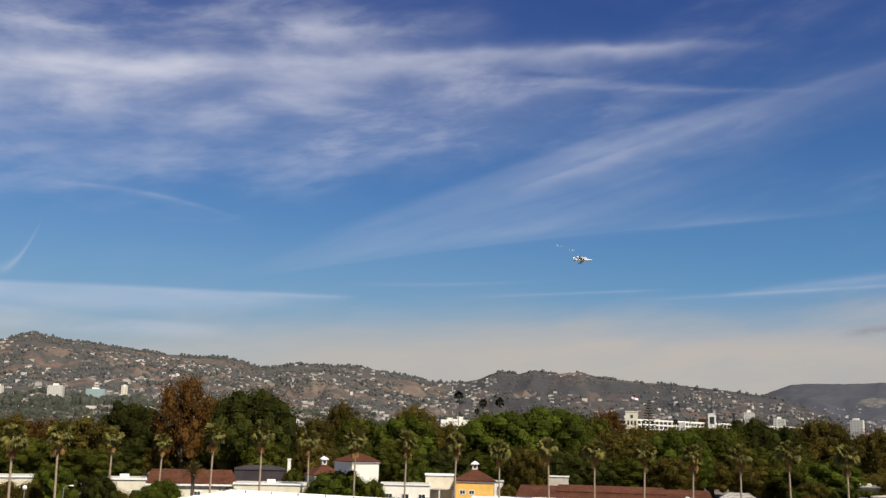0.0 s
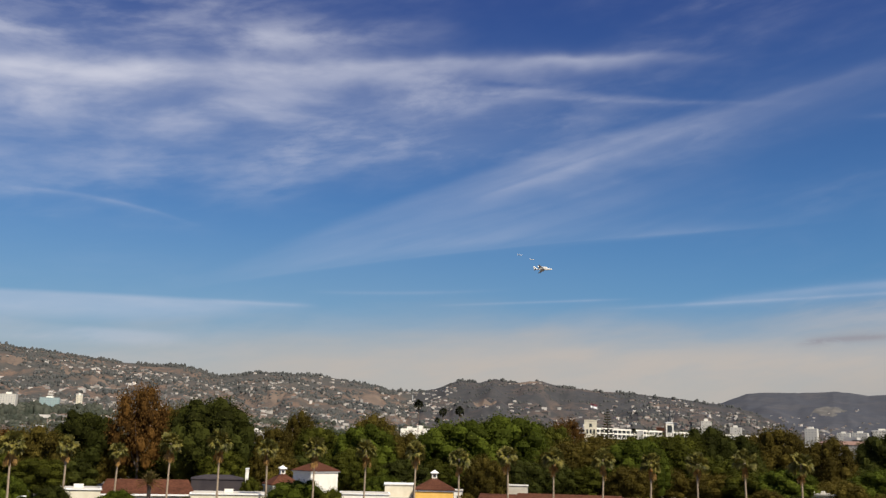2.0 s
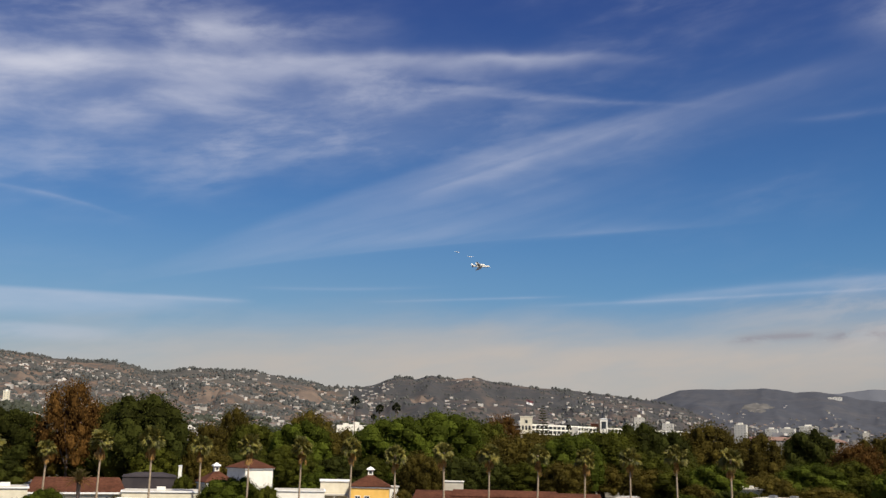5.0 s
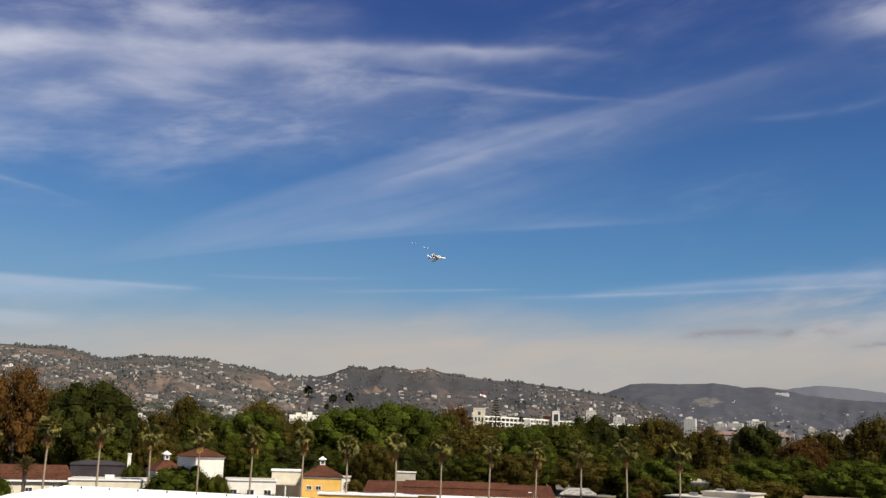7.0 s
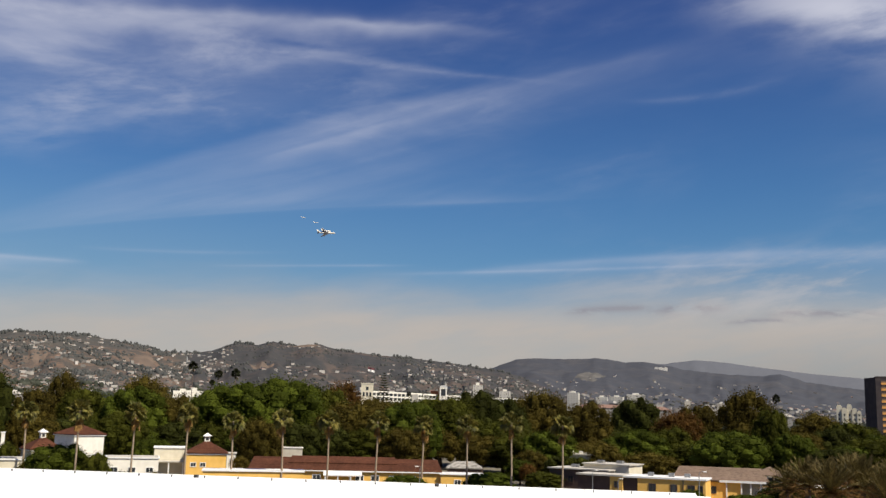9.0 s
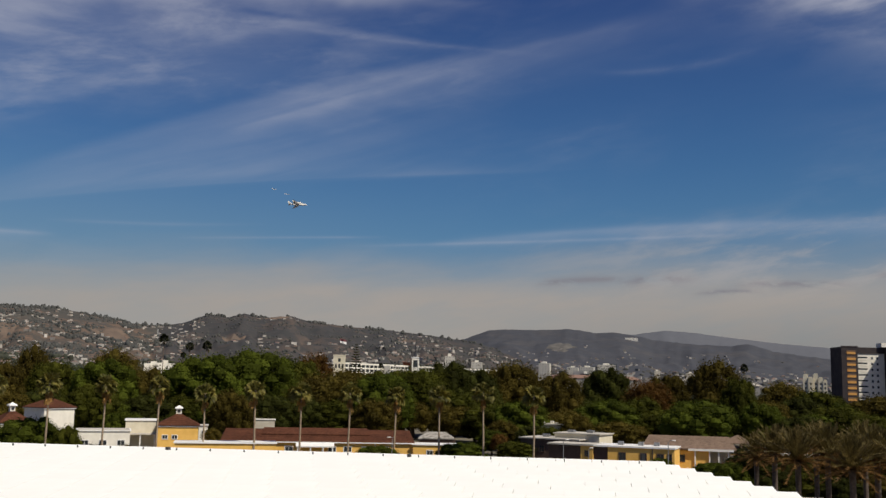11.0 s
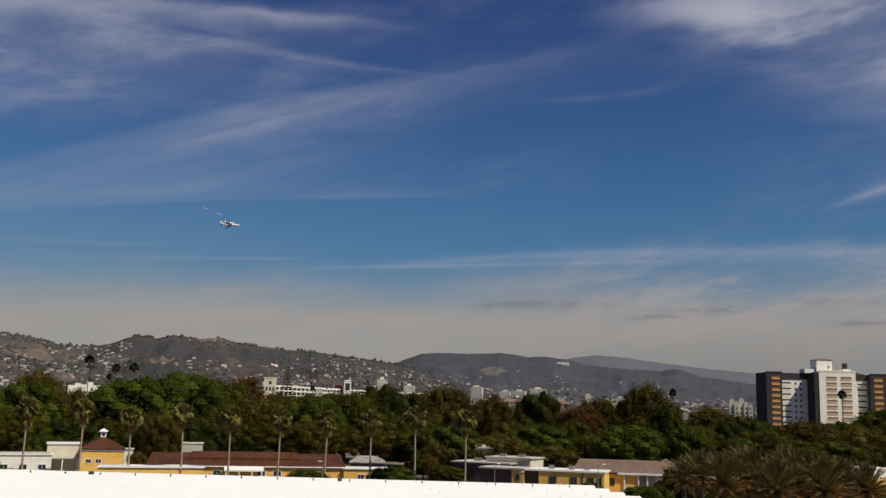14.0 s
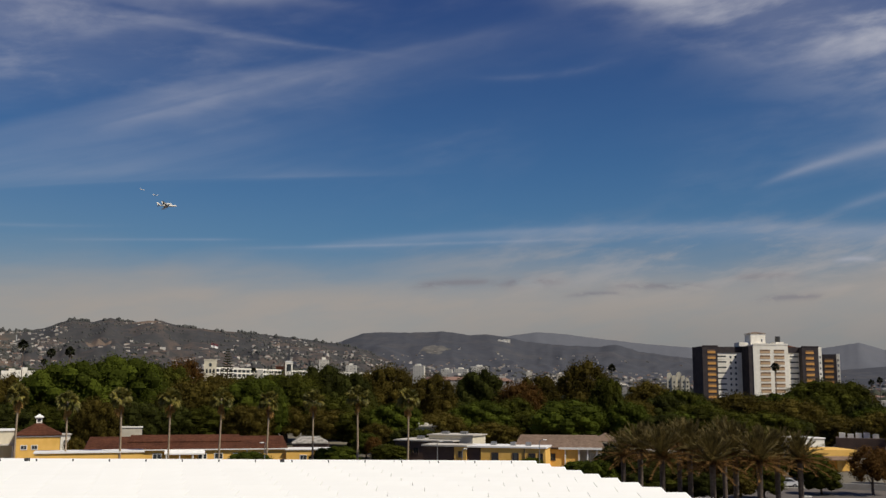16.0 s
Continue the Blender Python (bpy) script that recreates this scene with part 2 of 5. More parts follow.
M = {
    "white_roof": material("white_roof", (0.91, 0.91, 0.86), (0.93, 0.93, 0.89), 0.8, 0.6, 0.05, per_object=0.012, stain=0.03),
    "white": material("white_plaster", (0.74, 0.70, 0.61), (0.83, 0.79, 0.70), 0.7, 0.85, 0.1, stain=0.1),
    "cream": material("cream_plaster", (0.60, 0.54, 0.40), (0.70, 0.64, 0.50), 0.6, 0.85, 0.1, stain=0.12),
    "beige": material("beige_plaster", (0.42, 0.38, 0.31), (0.52, 0.48, 0.40), 0.6, 0.85, 0.1, stain=0.15),
    "yellow": material("yellow_plaster", (0.72, 0.42, 0.09), (0.82, 0.50, 0.13), 0.6, 0.85, 0.1, stain=0.12),
    "brown_wall": material("brown_plaster", (0.07, 0.042, 0.032), (0.105, 0.066, 0.048), 0.5, 0.85, 0.1, stain=0.15),
    # this dark tone also carries the shade on the hall and tower flank
    "dark_wall": material("dark_wall", (0.040, 0.034, 0.038), (0.060, 0.050, 0.050), 0.4, 0.85, 0.1, stain=0.15, spec=0.12),
    "tile": material("brown_roof_tile", (0.066, 0.024, 0.013), (0.108, 0.042, 0.023), 2.2, 0.85, 0.3, stain=0.3, per_object=0.12, spec=0.15),
    "grey_roof": material("grey_brown_shingle", (0.140, 0.092, 0.062), (0.200, 0.136, 0.095), 1.8, 0.9, 0.3, stain=0.25),
    "flat_roof": material("flat_roof_coating", (0.42, 0.39, 0.34), (0.58, 0.54, 0.47), 0.3, 0.9, 0.1, stain=0.25),
    "shed_roof": material("weathered_sheet_roof", (0.20, 0.185, 0.16), (0.46, 0.43, 0.38), 1.1, 0.9, 0.2, stain=0.35),
    "trim": material("white_trim", (0.74, 0.73, 0.70), (0.80, 0.79, 0.77), 2, 0.6, 0.05),
    "glass": material("window_glass", (0.02, 0.025, 0.03), (0.04, 0.045, 0.05), 0.6, 0.12, 0.0),
    # grey instead of dark glass: haze lifts this window colour
    "hazy_glass": material("hazed_glazing", (0.17, 0.175, 0.185), (0.24, 0.24, 0.25), 0.1, 0.3, 0.0),
    "orange": material("orange_balcony", (0.50, 0.24, 0.055), (0.58, 0.30, 0.08), 0.6, 0.8, 0.1),
    # brown bay wall with the shade of the recess in its colour
    "shaded_bay": material("balcony_bay_shade", (0.11, 0.065, 0.035), (0.17, 0.10, 0.055), 0.6, 0.8, 0.1),
    "tan_panel": material("tan_panel", (0.44, 0.30, 0.17), (0.54, 0.38, 0.24), 0.6, 0.8, 0.1),
    "trunk": material("palm_trunk", (0.24, 0.18, 0.12), (0.36, 0.28, 0.20), 3, 0.95, 0.5),
    "bark": material("bark", (0.07, 0.05, 0.04), (0.13, 0.10, 0.08), 3, 0.95, 0.5),
    "dead_leaf": leafy("dead_palm_leaf", (0.30, 0.16, 0.045), (0.46, 0.28, 0.09), 1.5, 0.9, 0.2, island=0.35),
    "palm_leaf": leafy("palm_leaf", (0.070, 0.072, 0.014), (0.215, 0.180, 0.038), 0.8, 0.6, 0.1, island=0.5, spec=0.3),
    "date_leaf": leafy("date_palm_leaf", (0.080, 0.064, 0.020), (0.165, 0.122, 0.042), 0.6, 0.7, 0.1, island=0.5, spec=0.2),
    "dry_frond": leafy("dry_frond", (0.115, 0.062, 0.020), (0.20, 0.11, 0.038), 0.6, 0.85, 0.1, island=0.4, spec=0.1),
    "leaf": leafy("fresh_leaves", (0.0399, 0.0528, 0.0059), (0.0728, 0.0846, 0.0105), 0.35, 0.8, 0.2, island=0.58, per_object=0.15, spec=0.05),
    "green": leafy("green_leaves", (0.0392, 0.0434, 0.0056), (0.0714, 0.0714, 0.0098), 0.35, 0.8, 0.2, island=0.58, per_object=0.15, spec=0.05),
    "far_palm": material("dark_palm_leaf", (0.012, 0.014, 0.006), (0.022, 0.024, 0.010), 0.8, 0.8, 0.1, island=0.3, spec=0.1),
    "dark": leafy("dark_leaves", (0.0255, 0.0300, 0.0060), (0.0480, 0.0495, 0.0090), 0.35, 0.8, 0.2, island=0.58, per_object=0.12, spec=0.05),
    "olive": leafy("olive_leaves", (0.0600, 0.0480, 0.0090), (0.1020, 0.0750, 0.0150), 0.3, 0.8, 0.2, island=0.58, per_object=0.22, spec=0.05),
    "rust": leafy("rusty_leaves", (0.0750, 0.0390, 0.0105), (0.1380, 0.0690, 0.0180), 0.3, 0.8, 0.2, island=0.58, per_object=0.12, spec=0.05),
    "ground": material("dry_ground", (0.10, 0.085, 0.06), (0.17, 0.15, 0.11), 0.05, 0.95, 0.1, stain=0.3),
    "asphalt": material("asphalt", (0.085, 0.072, 0.063), (0.120, 0.100, 0.088), 0.5, 0.9, 0.1, stain=0.2),
    "paving": material("paving", (0.28, 0.26, 0.23), (0.36, 0.34, 0.31), 0.6, 0.9, 0.1, stain=0.2),
    "metal": material("grey_metal", (0.28, 0.28, 0.28), (0.36, 0.36, 0.36), 2, 0.45, 0.05, metal=0.7),
    "dark_metal": material("dark_metal", (0.03, 0.03, 0.03), (0.05, 0.05, 0.05), 2, 0.5, 0.05),
    # greyed base colour: the haze over the slopes is mixed in
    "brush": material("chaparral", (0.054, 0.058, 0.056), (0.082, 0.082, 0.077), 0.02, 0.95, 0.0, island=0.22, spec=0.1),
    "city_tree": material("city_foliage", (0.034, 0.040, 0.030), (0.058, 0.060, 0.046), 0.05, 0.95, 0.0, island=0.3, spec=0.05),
    # far and pale walls are dulled, with distance haze in their colour
    "far_wall": material("hazed_far_walls", (0.22, 0.205, 0.185), (0.38, 0.355, 0.32), 0.02, 0.9, 0.0, island=0.7),
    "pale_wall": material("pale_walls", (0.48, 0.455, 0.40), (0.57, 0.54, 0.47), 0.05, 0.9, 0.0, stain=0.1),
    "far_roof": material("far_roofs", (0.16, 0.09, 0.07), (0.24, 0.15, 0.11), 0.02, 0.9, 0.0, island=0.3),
    "car_white": material("white_car_paint", (0.75, 0.75, 0.75), (0.8, 0.8, 0.8), 1, 0.25, 0.0),
    "car_dark": material("dark_car_paint", (0.02, 0.025, 0.04), (0.03, 0.035, 0.05), 1, 0.25, 0.0),
    "rubber": material("rubber", (0.015, 0.015, 0.015), (0.025, 0.025, 0.025), 4, 0.9, 0.1),
    "flag": material("flag_cloth", (0.10, 0.03, 0.04), (0.16, 0.05, 0.05), 0.8, 0.8, 0.1),
    "aqua": material("blue_green_glazing", (0.22, 0.30, 0.30), (0.30, 0.38, 0.37), 0.05, 0.4, 0.0),
    "tank": material("grey_fuselage", (0.55, 0.56, 0.58), (0.66, 0.66, 0.67), 0.2, 0.5, 0.0),
}


# ---- building helpers ----
class Shape:
    """Collects vertices and faces of one mesh."""

    def __init__(self):
        self.v, self.f = [], []

    def add(self, verts, faces):
        n = len(self.v)
        self.v.extend(tuple(p) for p in verts)
        self.f.extend(tuple(i + n for i in f) for f in faces)
        return self

    def box(self, x0, x1, y0, y1, z0, z1):
        v = [(x, y, z) for z in (z0, z1) for y in (y0, y1) for x in (x0, x1)]
        return self.add(v, [(0, 2, 3, 1), (4, 5, 7, 6), (0, 1, 5, 4), (2, 6, 7, 3), (0, 4, 6, 2), (1, 3, 7, 5)])

    def tube(self, pts, radii, n=7):
        """A tube along points, with a radius at each."""
        rings = []
        for i, p in enumerate(pts):
            p = Vector(p)
            d = (Vector(pts[min(i + 1, len(pts) - 1)]) - Vector(pts[max(i - 1, 0)])).normalized()
            s = d.cross(Vector((0, 1, 0) if abs(d.y) < 0.9 else (1, 0, 0))).normalized()
            u = s.cross(d)
            rings.append([p + (s * math.cos(k * math.tau / n) + u * math.sin(k * math.tau / n)) * radii[i] for k in range(n)])
        v = [q for r in rings for q in r]
        f = [(i * n + k, i * n + (k + 1) % n, (i + 1) * n + (k + 1) % n, (i + 1) * n + k) for i in range(len(pts) - 1) for k in range(n)]
        f += [tuple(range(n - 1, -1, -1)), tuple((len(pts) - 1) * n + k for k in range(n))]
        return self.add(v, f)

    def prism(self, outline, z0, z1):
        n = len(outline)
        v = [(x, y, z) for z in (z0, z1) for x, y in outline]
        return self.add(v, [tuple(range(n - 1, -1, -1)), tuple(range(n, 2 * n))] + [(i, (i + 1) % n, n + (i + 1) % n, n + i) for i in range(n)])

    def ball(self, c, r, seg=8, rings=5, rnd=None, amp=0.0):
        v, f = [], []
        for i in range(rings + 1):
            th = math.pi * i / rings
            for k in range(seg):
                ph = math.tau * k / seg
                q = 1 + (rnd.uniform(-amp, amp) if rnd else 0)
                v.append((c[0] + r[0] * q * math.sin(th) * math.cos(ph), c[1] + r[1] * q * math.sin(th) * math.sin(ph), c[2] + r[2] * q * math.cos(th)))
        for i in range(rings):
            for k in range(seg):
                f.append((i * seg + k, (i + 1) * seg + k, (i + 1) * seg + (k + 1) % seg, i * seg + (k + 1) % seg))
        return self.add(v, f)

    def mesh(self, name, mat, smooth=False):
        me = bpy.data.meshes.new(name)
        me.from_pydata(self.v, [], self.f)
        me.materials.append(M[mat])
        if smooth:
            me.polygons.foreach_set("use_smooth", [True] * len(me.polygons))
        me.update()
        return me


def part(name, shape, mat, parent=None, label="", at=None, smooth=False):
    """Links a shape (or a mesh made before) as one object, under parent if one is given."""
    me = shape if isinstance(shape, bpy.types.Mesh) else shape.mesh(name, mat, smooth)
    ob = new(name, me)
    if parent:
        ob.parent = parent
    if at is not None:
        ob.location = at
    return tagged(ob, label)


def polar(az, d, z=0.0):
    a = radians(az)
    return Vector((d * math.sin(a), d * math.cos(a), z))


def thing(name, label, category, m=None, group="", kind=""):
    """An empty at the base of a thing."""
    ob = new(name)
    ob.matrix_basis = m or Matrix()
    return tagged(ob, label, category, group, kind)


def facing(az, d, turn=0.0, z=0.0):
    p = polar(az, d, z)
    return pose(p.x, p.y, p.z, 0, 0, -az + turn)


# ---- ground and hills ----
g = Shape()
R = [0, 30, 80, 160, 260, 400, 700, 1200, 2000, 3000, 4900]
n = 72
g.v.append((0, 0, 0))
for r in R[1:]:
    g.v += [(r * math.sin(k * math.tau / n), r * math.cos(k * math.tau / n), 0) for k in range(n)]
g.f += [(0, 1 + (k + 1) % n, 1 + k) for k in range(n)]
for i in range(len(R) - 2):
    g.f += [(1 + i * n + k, 1 + i * n + (k + 1) % n, 1 + (i + 1) * n + (k + 1) % n, 1 + (i + 1) * n + k) for k in range(n)]
tagged(part("ground", g, "ground"), "dry earth ground under the city's trees", "ground", kind="structure")


def hill_material(name, brush, bare, dark, share):
    """Brush and bare slope in broad patches, mottled with darker shrubs; share is how much lies bare."""
    m = material(name, brush, bare, 0.0055, 0.95, 0.0, detail=12, lo=0.62 - share * 0.4, hi=0.70 - share * 0.3, spec=0.1)
    t = m.node_tree
    bsdf = t.nodes["Principled BSDF"]
    old = bsdf.inputs["Base Color"].links[0].from_socket
    co = t.nodes.new("ShaderNodeTexCoord")
    v = t.nodes.new("ShaderNodeTexNoise")
    v.inputs["Scale"].default_value, v.inputs["Detail"].default_value, v.inputs["Roughness"].default_value = 0.03, 8, 0.7
    t.links.new(co.outputs["Object"], v.inputs["Vector"])
    r = t.nodes.new("ShaderNodeMapRange")
    r.inputs[1].default_value, r.inputs[2].default_value = 0.44, 0.58
    r.inputs[3].default_value, r.inputs[4].default_value = 0.85, 0.0
    t.links.new(v.outputs[0], r.inputs[0])
    # single shrubs a few metres wide
    v2 = t.nodes.new("ShaderNodeTexNoise")
    v2.inputs["Scale"].default_value, v2.inputs["Detail"].default_value, v2.inputs["Roughness"].default_value = 0.13, 4, 0.6
    t.links.new(co.outputs["Object"], v2.inputs["Vector"])
    r2 = t.nodes.new("ShaderNodeMapRange")
    r2.inputs[1].default_value, r2.inputs[2].default_value = 0.42, 0.58
    r2.inputs[3].default_value, r2.inputs[4].default_value = 0.55, 0.0
    t.links.new(v2.outputs[0], r2.inputs[0])
    both = t.nodes.new("ShaderNodeMath")
    both.operation = "MAXIMUM"
    t.links.new(r.outputs[0], both.inputs[0])
    t.links.new(r2.outputs[0], both.inputs[1])
    mix = t.nodes.new("ShaderNodeMix")
    mix.data_type = "RGBA"
    t.links.new(both.outputs[0], mix.inputs[0])
    t.links.new(old, mix.inputs[6])
    mix.inputs[7].default_value = (*dark, 1)
    t.links.new(mix.outputs[2], bsdf.inputs["Base Color"])
    return m


# haze is painted into these slopes: softened contrast, bluer with distance
M["hill_near"] = hill_material("hazed_dry_slope", (0.088, 0.078, 0.068), (0.168, 0.112, 0.082), (0.056, 0.058, 0.055), 0.40)
M["hill_east"] = hill_material("hazed_dark_slope", (0.061, 0.057, 0.056), (0.112, 0.085, 0.070), (0.043, 0.045, 0.047), 0.34)
M["hill_mid"] = hill_material("hazed_grey_slope", (0.065, 0.067, 0.077), (0.082, 0.079, 0.083), (0.052, 0.056, 0.067), 0.24)
M["hill_far"] = hill_material("hazed_blue_slope", (0.112, 0.118, 0.136), (0.118, 0.122, 0.138), (0.106, 0.112, 0.130), 0.2)

RIDGE_A = [(-75, 3.2), (-50, 4.2), (-30, 4.0), (-23.8, 4.3), (-22.2, 4.8), (-20.8, 4.5), (-18.2, 4.3), (-15.2, 3.95), (-12.1, 3.93), (-11.1, 3.75),
           (-10.6, 3.5), (-9.6, 3.5), (-8, 3.75), (-4.5, 3.66), (-1.9, 3.26), (-0.6, 2.97), (0.7, 2.91), (2, 3.07), (3.5, 3.66), (4.5, 3.5),
           (5.4, 3.72), (6.8, 3.55), (8, 3.67), (9, 3.4), (11.2, 3.15), (13.4, 3.03), (16.4, 2.7), (17.9, 2.5), (20.7, 1.9), (26, 0.6), (34, -0.5)]
RIDGE_B = [(12, 0.3), (16.4, 2.0), (17.5, 2.45), (18.5, 2.8), (19.3, 3.1), (20.2, 3.18), (22.2, 3.17), (24, 3.25), (25.4, 3.04), (26.4, 3.09), (27.7, 2.9),
           (28.6, 2.68), (30.9, 2.45), (32.8, 2.38), (33.7, 2.51), (35, 2.1), (37.1, 1.8), (44.7, 1.0), (48, 1.25), (60, 1.6), (90, 1.0)]
RIDGE_C = [(22, 2.0), (26, 2.85), (27.7, 3.0), (29.3, 3.22), (30.9, 3.09), (32.8, 2.83), (35.6, 2.5), (37.7, 2.33), (40, 1.85), (43, 1.77), (44.5, 2.19),
           (45.9, 2.41), (46.5, 2.5), (47.8, 2.09), (52, 2.3), (70, 2.0), (90, 1.5)]


def slope_height(ridge, r0, r1, e0, az, r, rough):
    """The height of a slope at a heading and a distance; its top line is the ridge."""
    e1 = float(np.interp(az, [p[0] for p in ridge], [p[1] for p in ridge]))
    k = min(max((r - r0) / (r1 - r0), 0), 1)
    p = polar(az, r)
    q = Vector((p.x, p.y, 0))
    spur = noise.fractal(q * 0.0022, 1.0, 2.1, 5) + 0.6 * noise.fractal(q * 0.0075, 1.0, 2.1, 4)
    wa = az + 1.3 * noise.noise(q * 0.0016 + Vector((5, 0, 0))) + 0.5 * noise.noise(q * 0.005)
    ribs = (0.5 - abs(noise.noise(Vector((wa * 0.42, r * 0.0012, e0))))) + 0.5 * (0.5 - abs(noise.noise(Vector((wa * 1.15, r * 0.0025, 4 + e0)))))
    spur = 0.5 * spur + 0.85 * (ribs - 0.45)
    el = e0 + (e1 - e0) * k ** 0.74
    fade = k * (1 - k) * 4
    crest = noise.noise(Vector((az * 2.3, 0, ridge[0][0]))) * 0.035 + noise.noise(Vector((az * 7, 3, 0))) * 0.025
    el += (spur * rough * fade + crest * k) * (0.3 + 0.7 * min(1, abs(e1 - e0) / 3))
    z = 16 + r * math.tan(radians(el))
    if r > r1:
        z -= (r - r1) * 0.35
    return z


def hills(name, label, ridge, r0, r1, e0, mat, rough, az0, az1, step=0.14, rows=46):
    s = Shape()
    az_list = np.arange(az0, az1, step)
    r_list = [r0 + (r1 - r0) * i / rows for i in range(rows + 1)] + [r1 + 60, r1 + 160]
    m = len(r_list)
    for az in az_list:
        for r in r_list:
            s.v.append(tuple(polar(az, r, slope_height(ridge, r0, r1, e0, az, r, rough))))
    for i in range(len(az_list) - 1):
        for j in range(m - 1):
            s.f.append((i * m + j, (i + 1) * m + j, (i + 1) * m + j + 1, i * m + j + 1))
    return tagged(part(name, s, mat, smooth=True), label, "hills", kind="structure")


HA = (RIDGE_A, 1300, 3600, -0.7)
HB = (RIDGE_B, 2500, 4250, -0.4)
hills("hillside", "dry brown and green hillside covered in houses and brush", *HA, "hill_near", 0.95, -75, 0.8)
hills("hillside_east", "dark brushy hillside with haze in its colour, a few houses and bare patches", *HA, "hill_east", 0.95, 0.79, 34)
hills("hills_behind", "brushy hills behind the city, grey-green with haze in their colour", *HB, "hill_mid", 0.42, 12, 90)
hills("far_mountains", "far mountains with pale blue-grey haze in their colour", RIDGE_C, 4300, 4680, 0.5, "hill_far", 0.2, 22, 90, rows=14)



def bare_patch(az, el, wide, high, mat, hill, rough, lean=0.0):
    """A cut or slide of bare earth lying on a slope, with a ragged edge; angles as seen from the roof."""
    r0, r1 = hill[1], hill[2]
    rs = np.linspace(r0, r1, 160)
    els = [math.degrees(math.atan2(slope_height(*hill, az, r, rough) - 16, r)) for r in rs]
    r = float(rs[min(range(len(rs)), key=lambda i: abs(els[i] - el))])
    s, n, m = Shape(), 26, 18
    deep = (r1 - r0) / (els[-1] - els[0]) * high
    keep = {}
    for i in range(n + 1):
        for j in range(m + 1):
            u, v = 2 * i / n - 1, 2 * j / m - 1
            a, d = az + u * wide + v * lean, min(r + v * deep, r1 - 2)
            ragged = noise.fractal(Vector((a * 2.6, d * 0.008, 7)), 1.0, 2.0, 4)
            q = u * u + v * v + 0.6 * ragged
            if q < 0.9:
                keep[i, j] = len(s.v)
                s.v.append(tuple(polar(a, d, slope_height(*hill, a, d, rough) + 7 * (0.6 - q))))
    for i, j in keep:
        q = [(i, j), (i + 1, j), (i + 1, j + 1), (i, j + 1)]
        if all(k in keep for k in q):
            s.f.append(tuple(keep[k] for k in q))
    if s.f:
        tagged(part("bare_slope", s, mat, smooth=True), "bare brown earth cut into the hillside", "bare slope", kind="structure")


M["earth_warm"] = material("bare_earth", (0.112, 0.088, 0.072), (0.158, 0.118, 0.092), 0.02, 0.95, 0.0, spec=0.1)
M["earth_pale"] = material("pale_earth", (0.092, 0.088, 0.084), (0.130, 0.122, 0.112), 0.02, 0.95, 0.0, spec=0.1)
for az, el, wide, high in ((4.8, 2.45, 0.8, 0.14), (7.3, 3.51, 1.0, 0.12), (-18.1, 3.42, 0.9, 0.2), (-16.3, 2.66, 0.8, 0.22), (-12.0, 2.74, 0.7, 0.18), (-1.5, 2.45, 1.5, 0.25), (-14.3, 3.39, 0.7, 0.15), (-20.9, 3.87, 0.9, 0.2), (-7.2, 2.56, 0.8, 0.2)):
    bare_patch(az, el, wide, high, "earth_warm", HA, 0.95)
bare_patch(14.5, 2.41, 0.12, 0.35, "earth_warm", HA, 0.95, 0.25)
bare_patch(23.4, 2.22, 1.0, 0.32, "earth_pale", HB, 0.42)

rnd = random.Random(5)


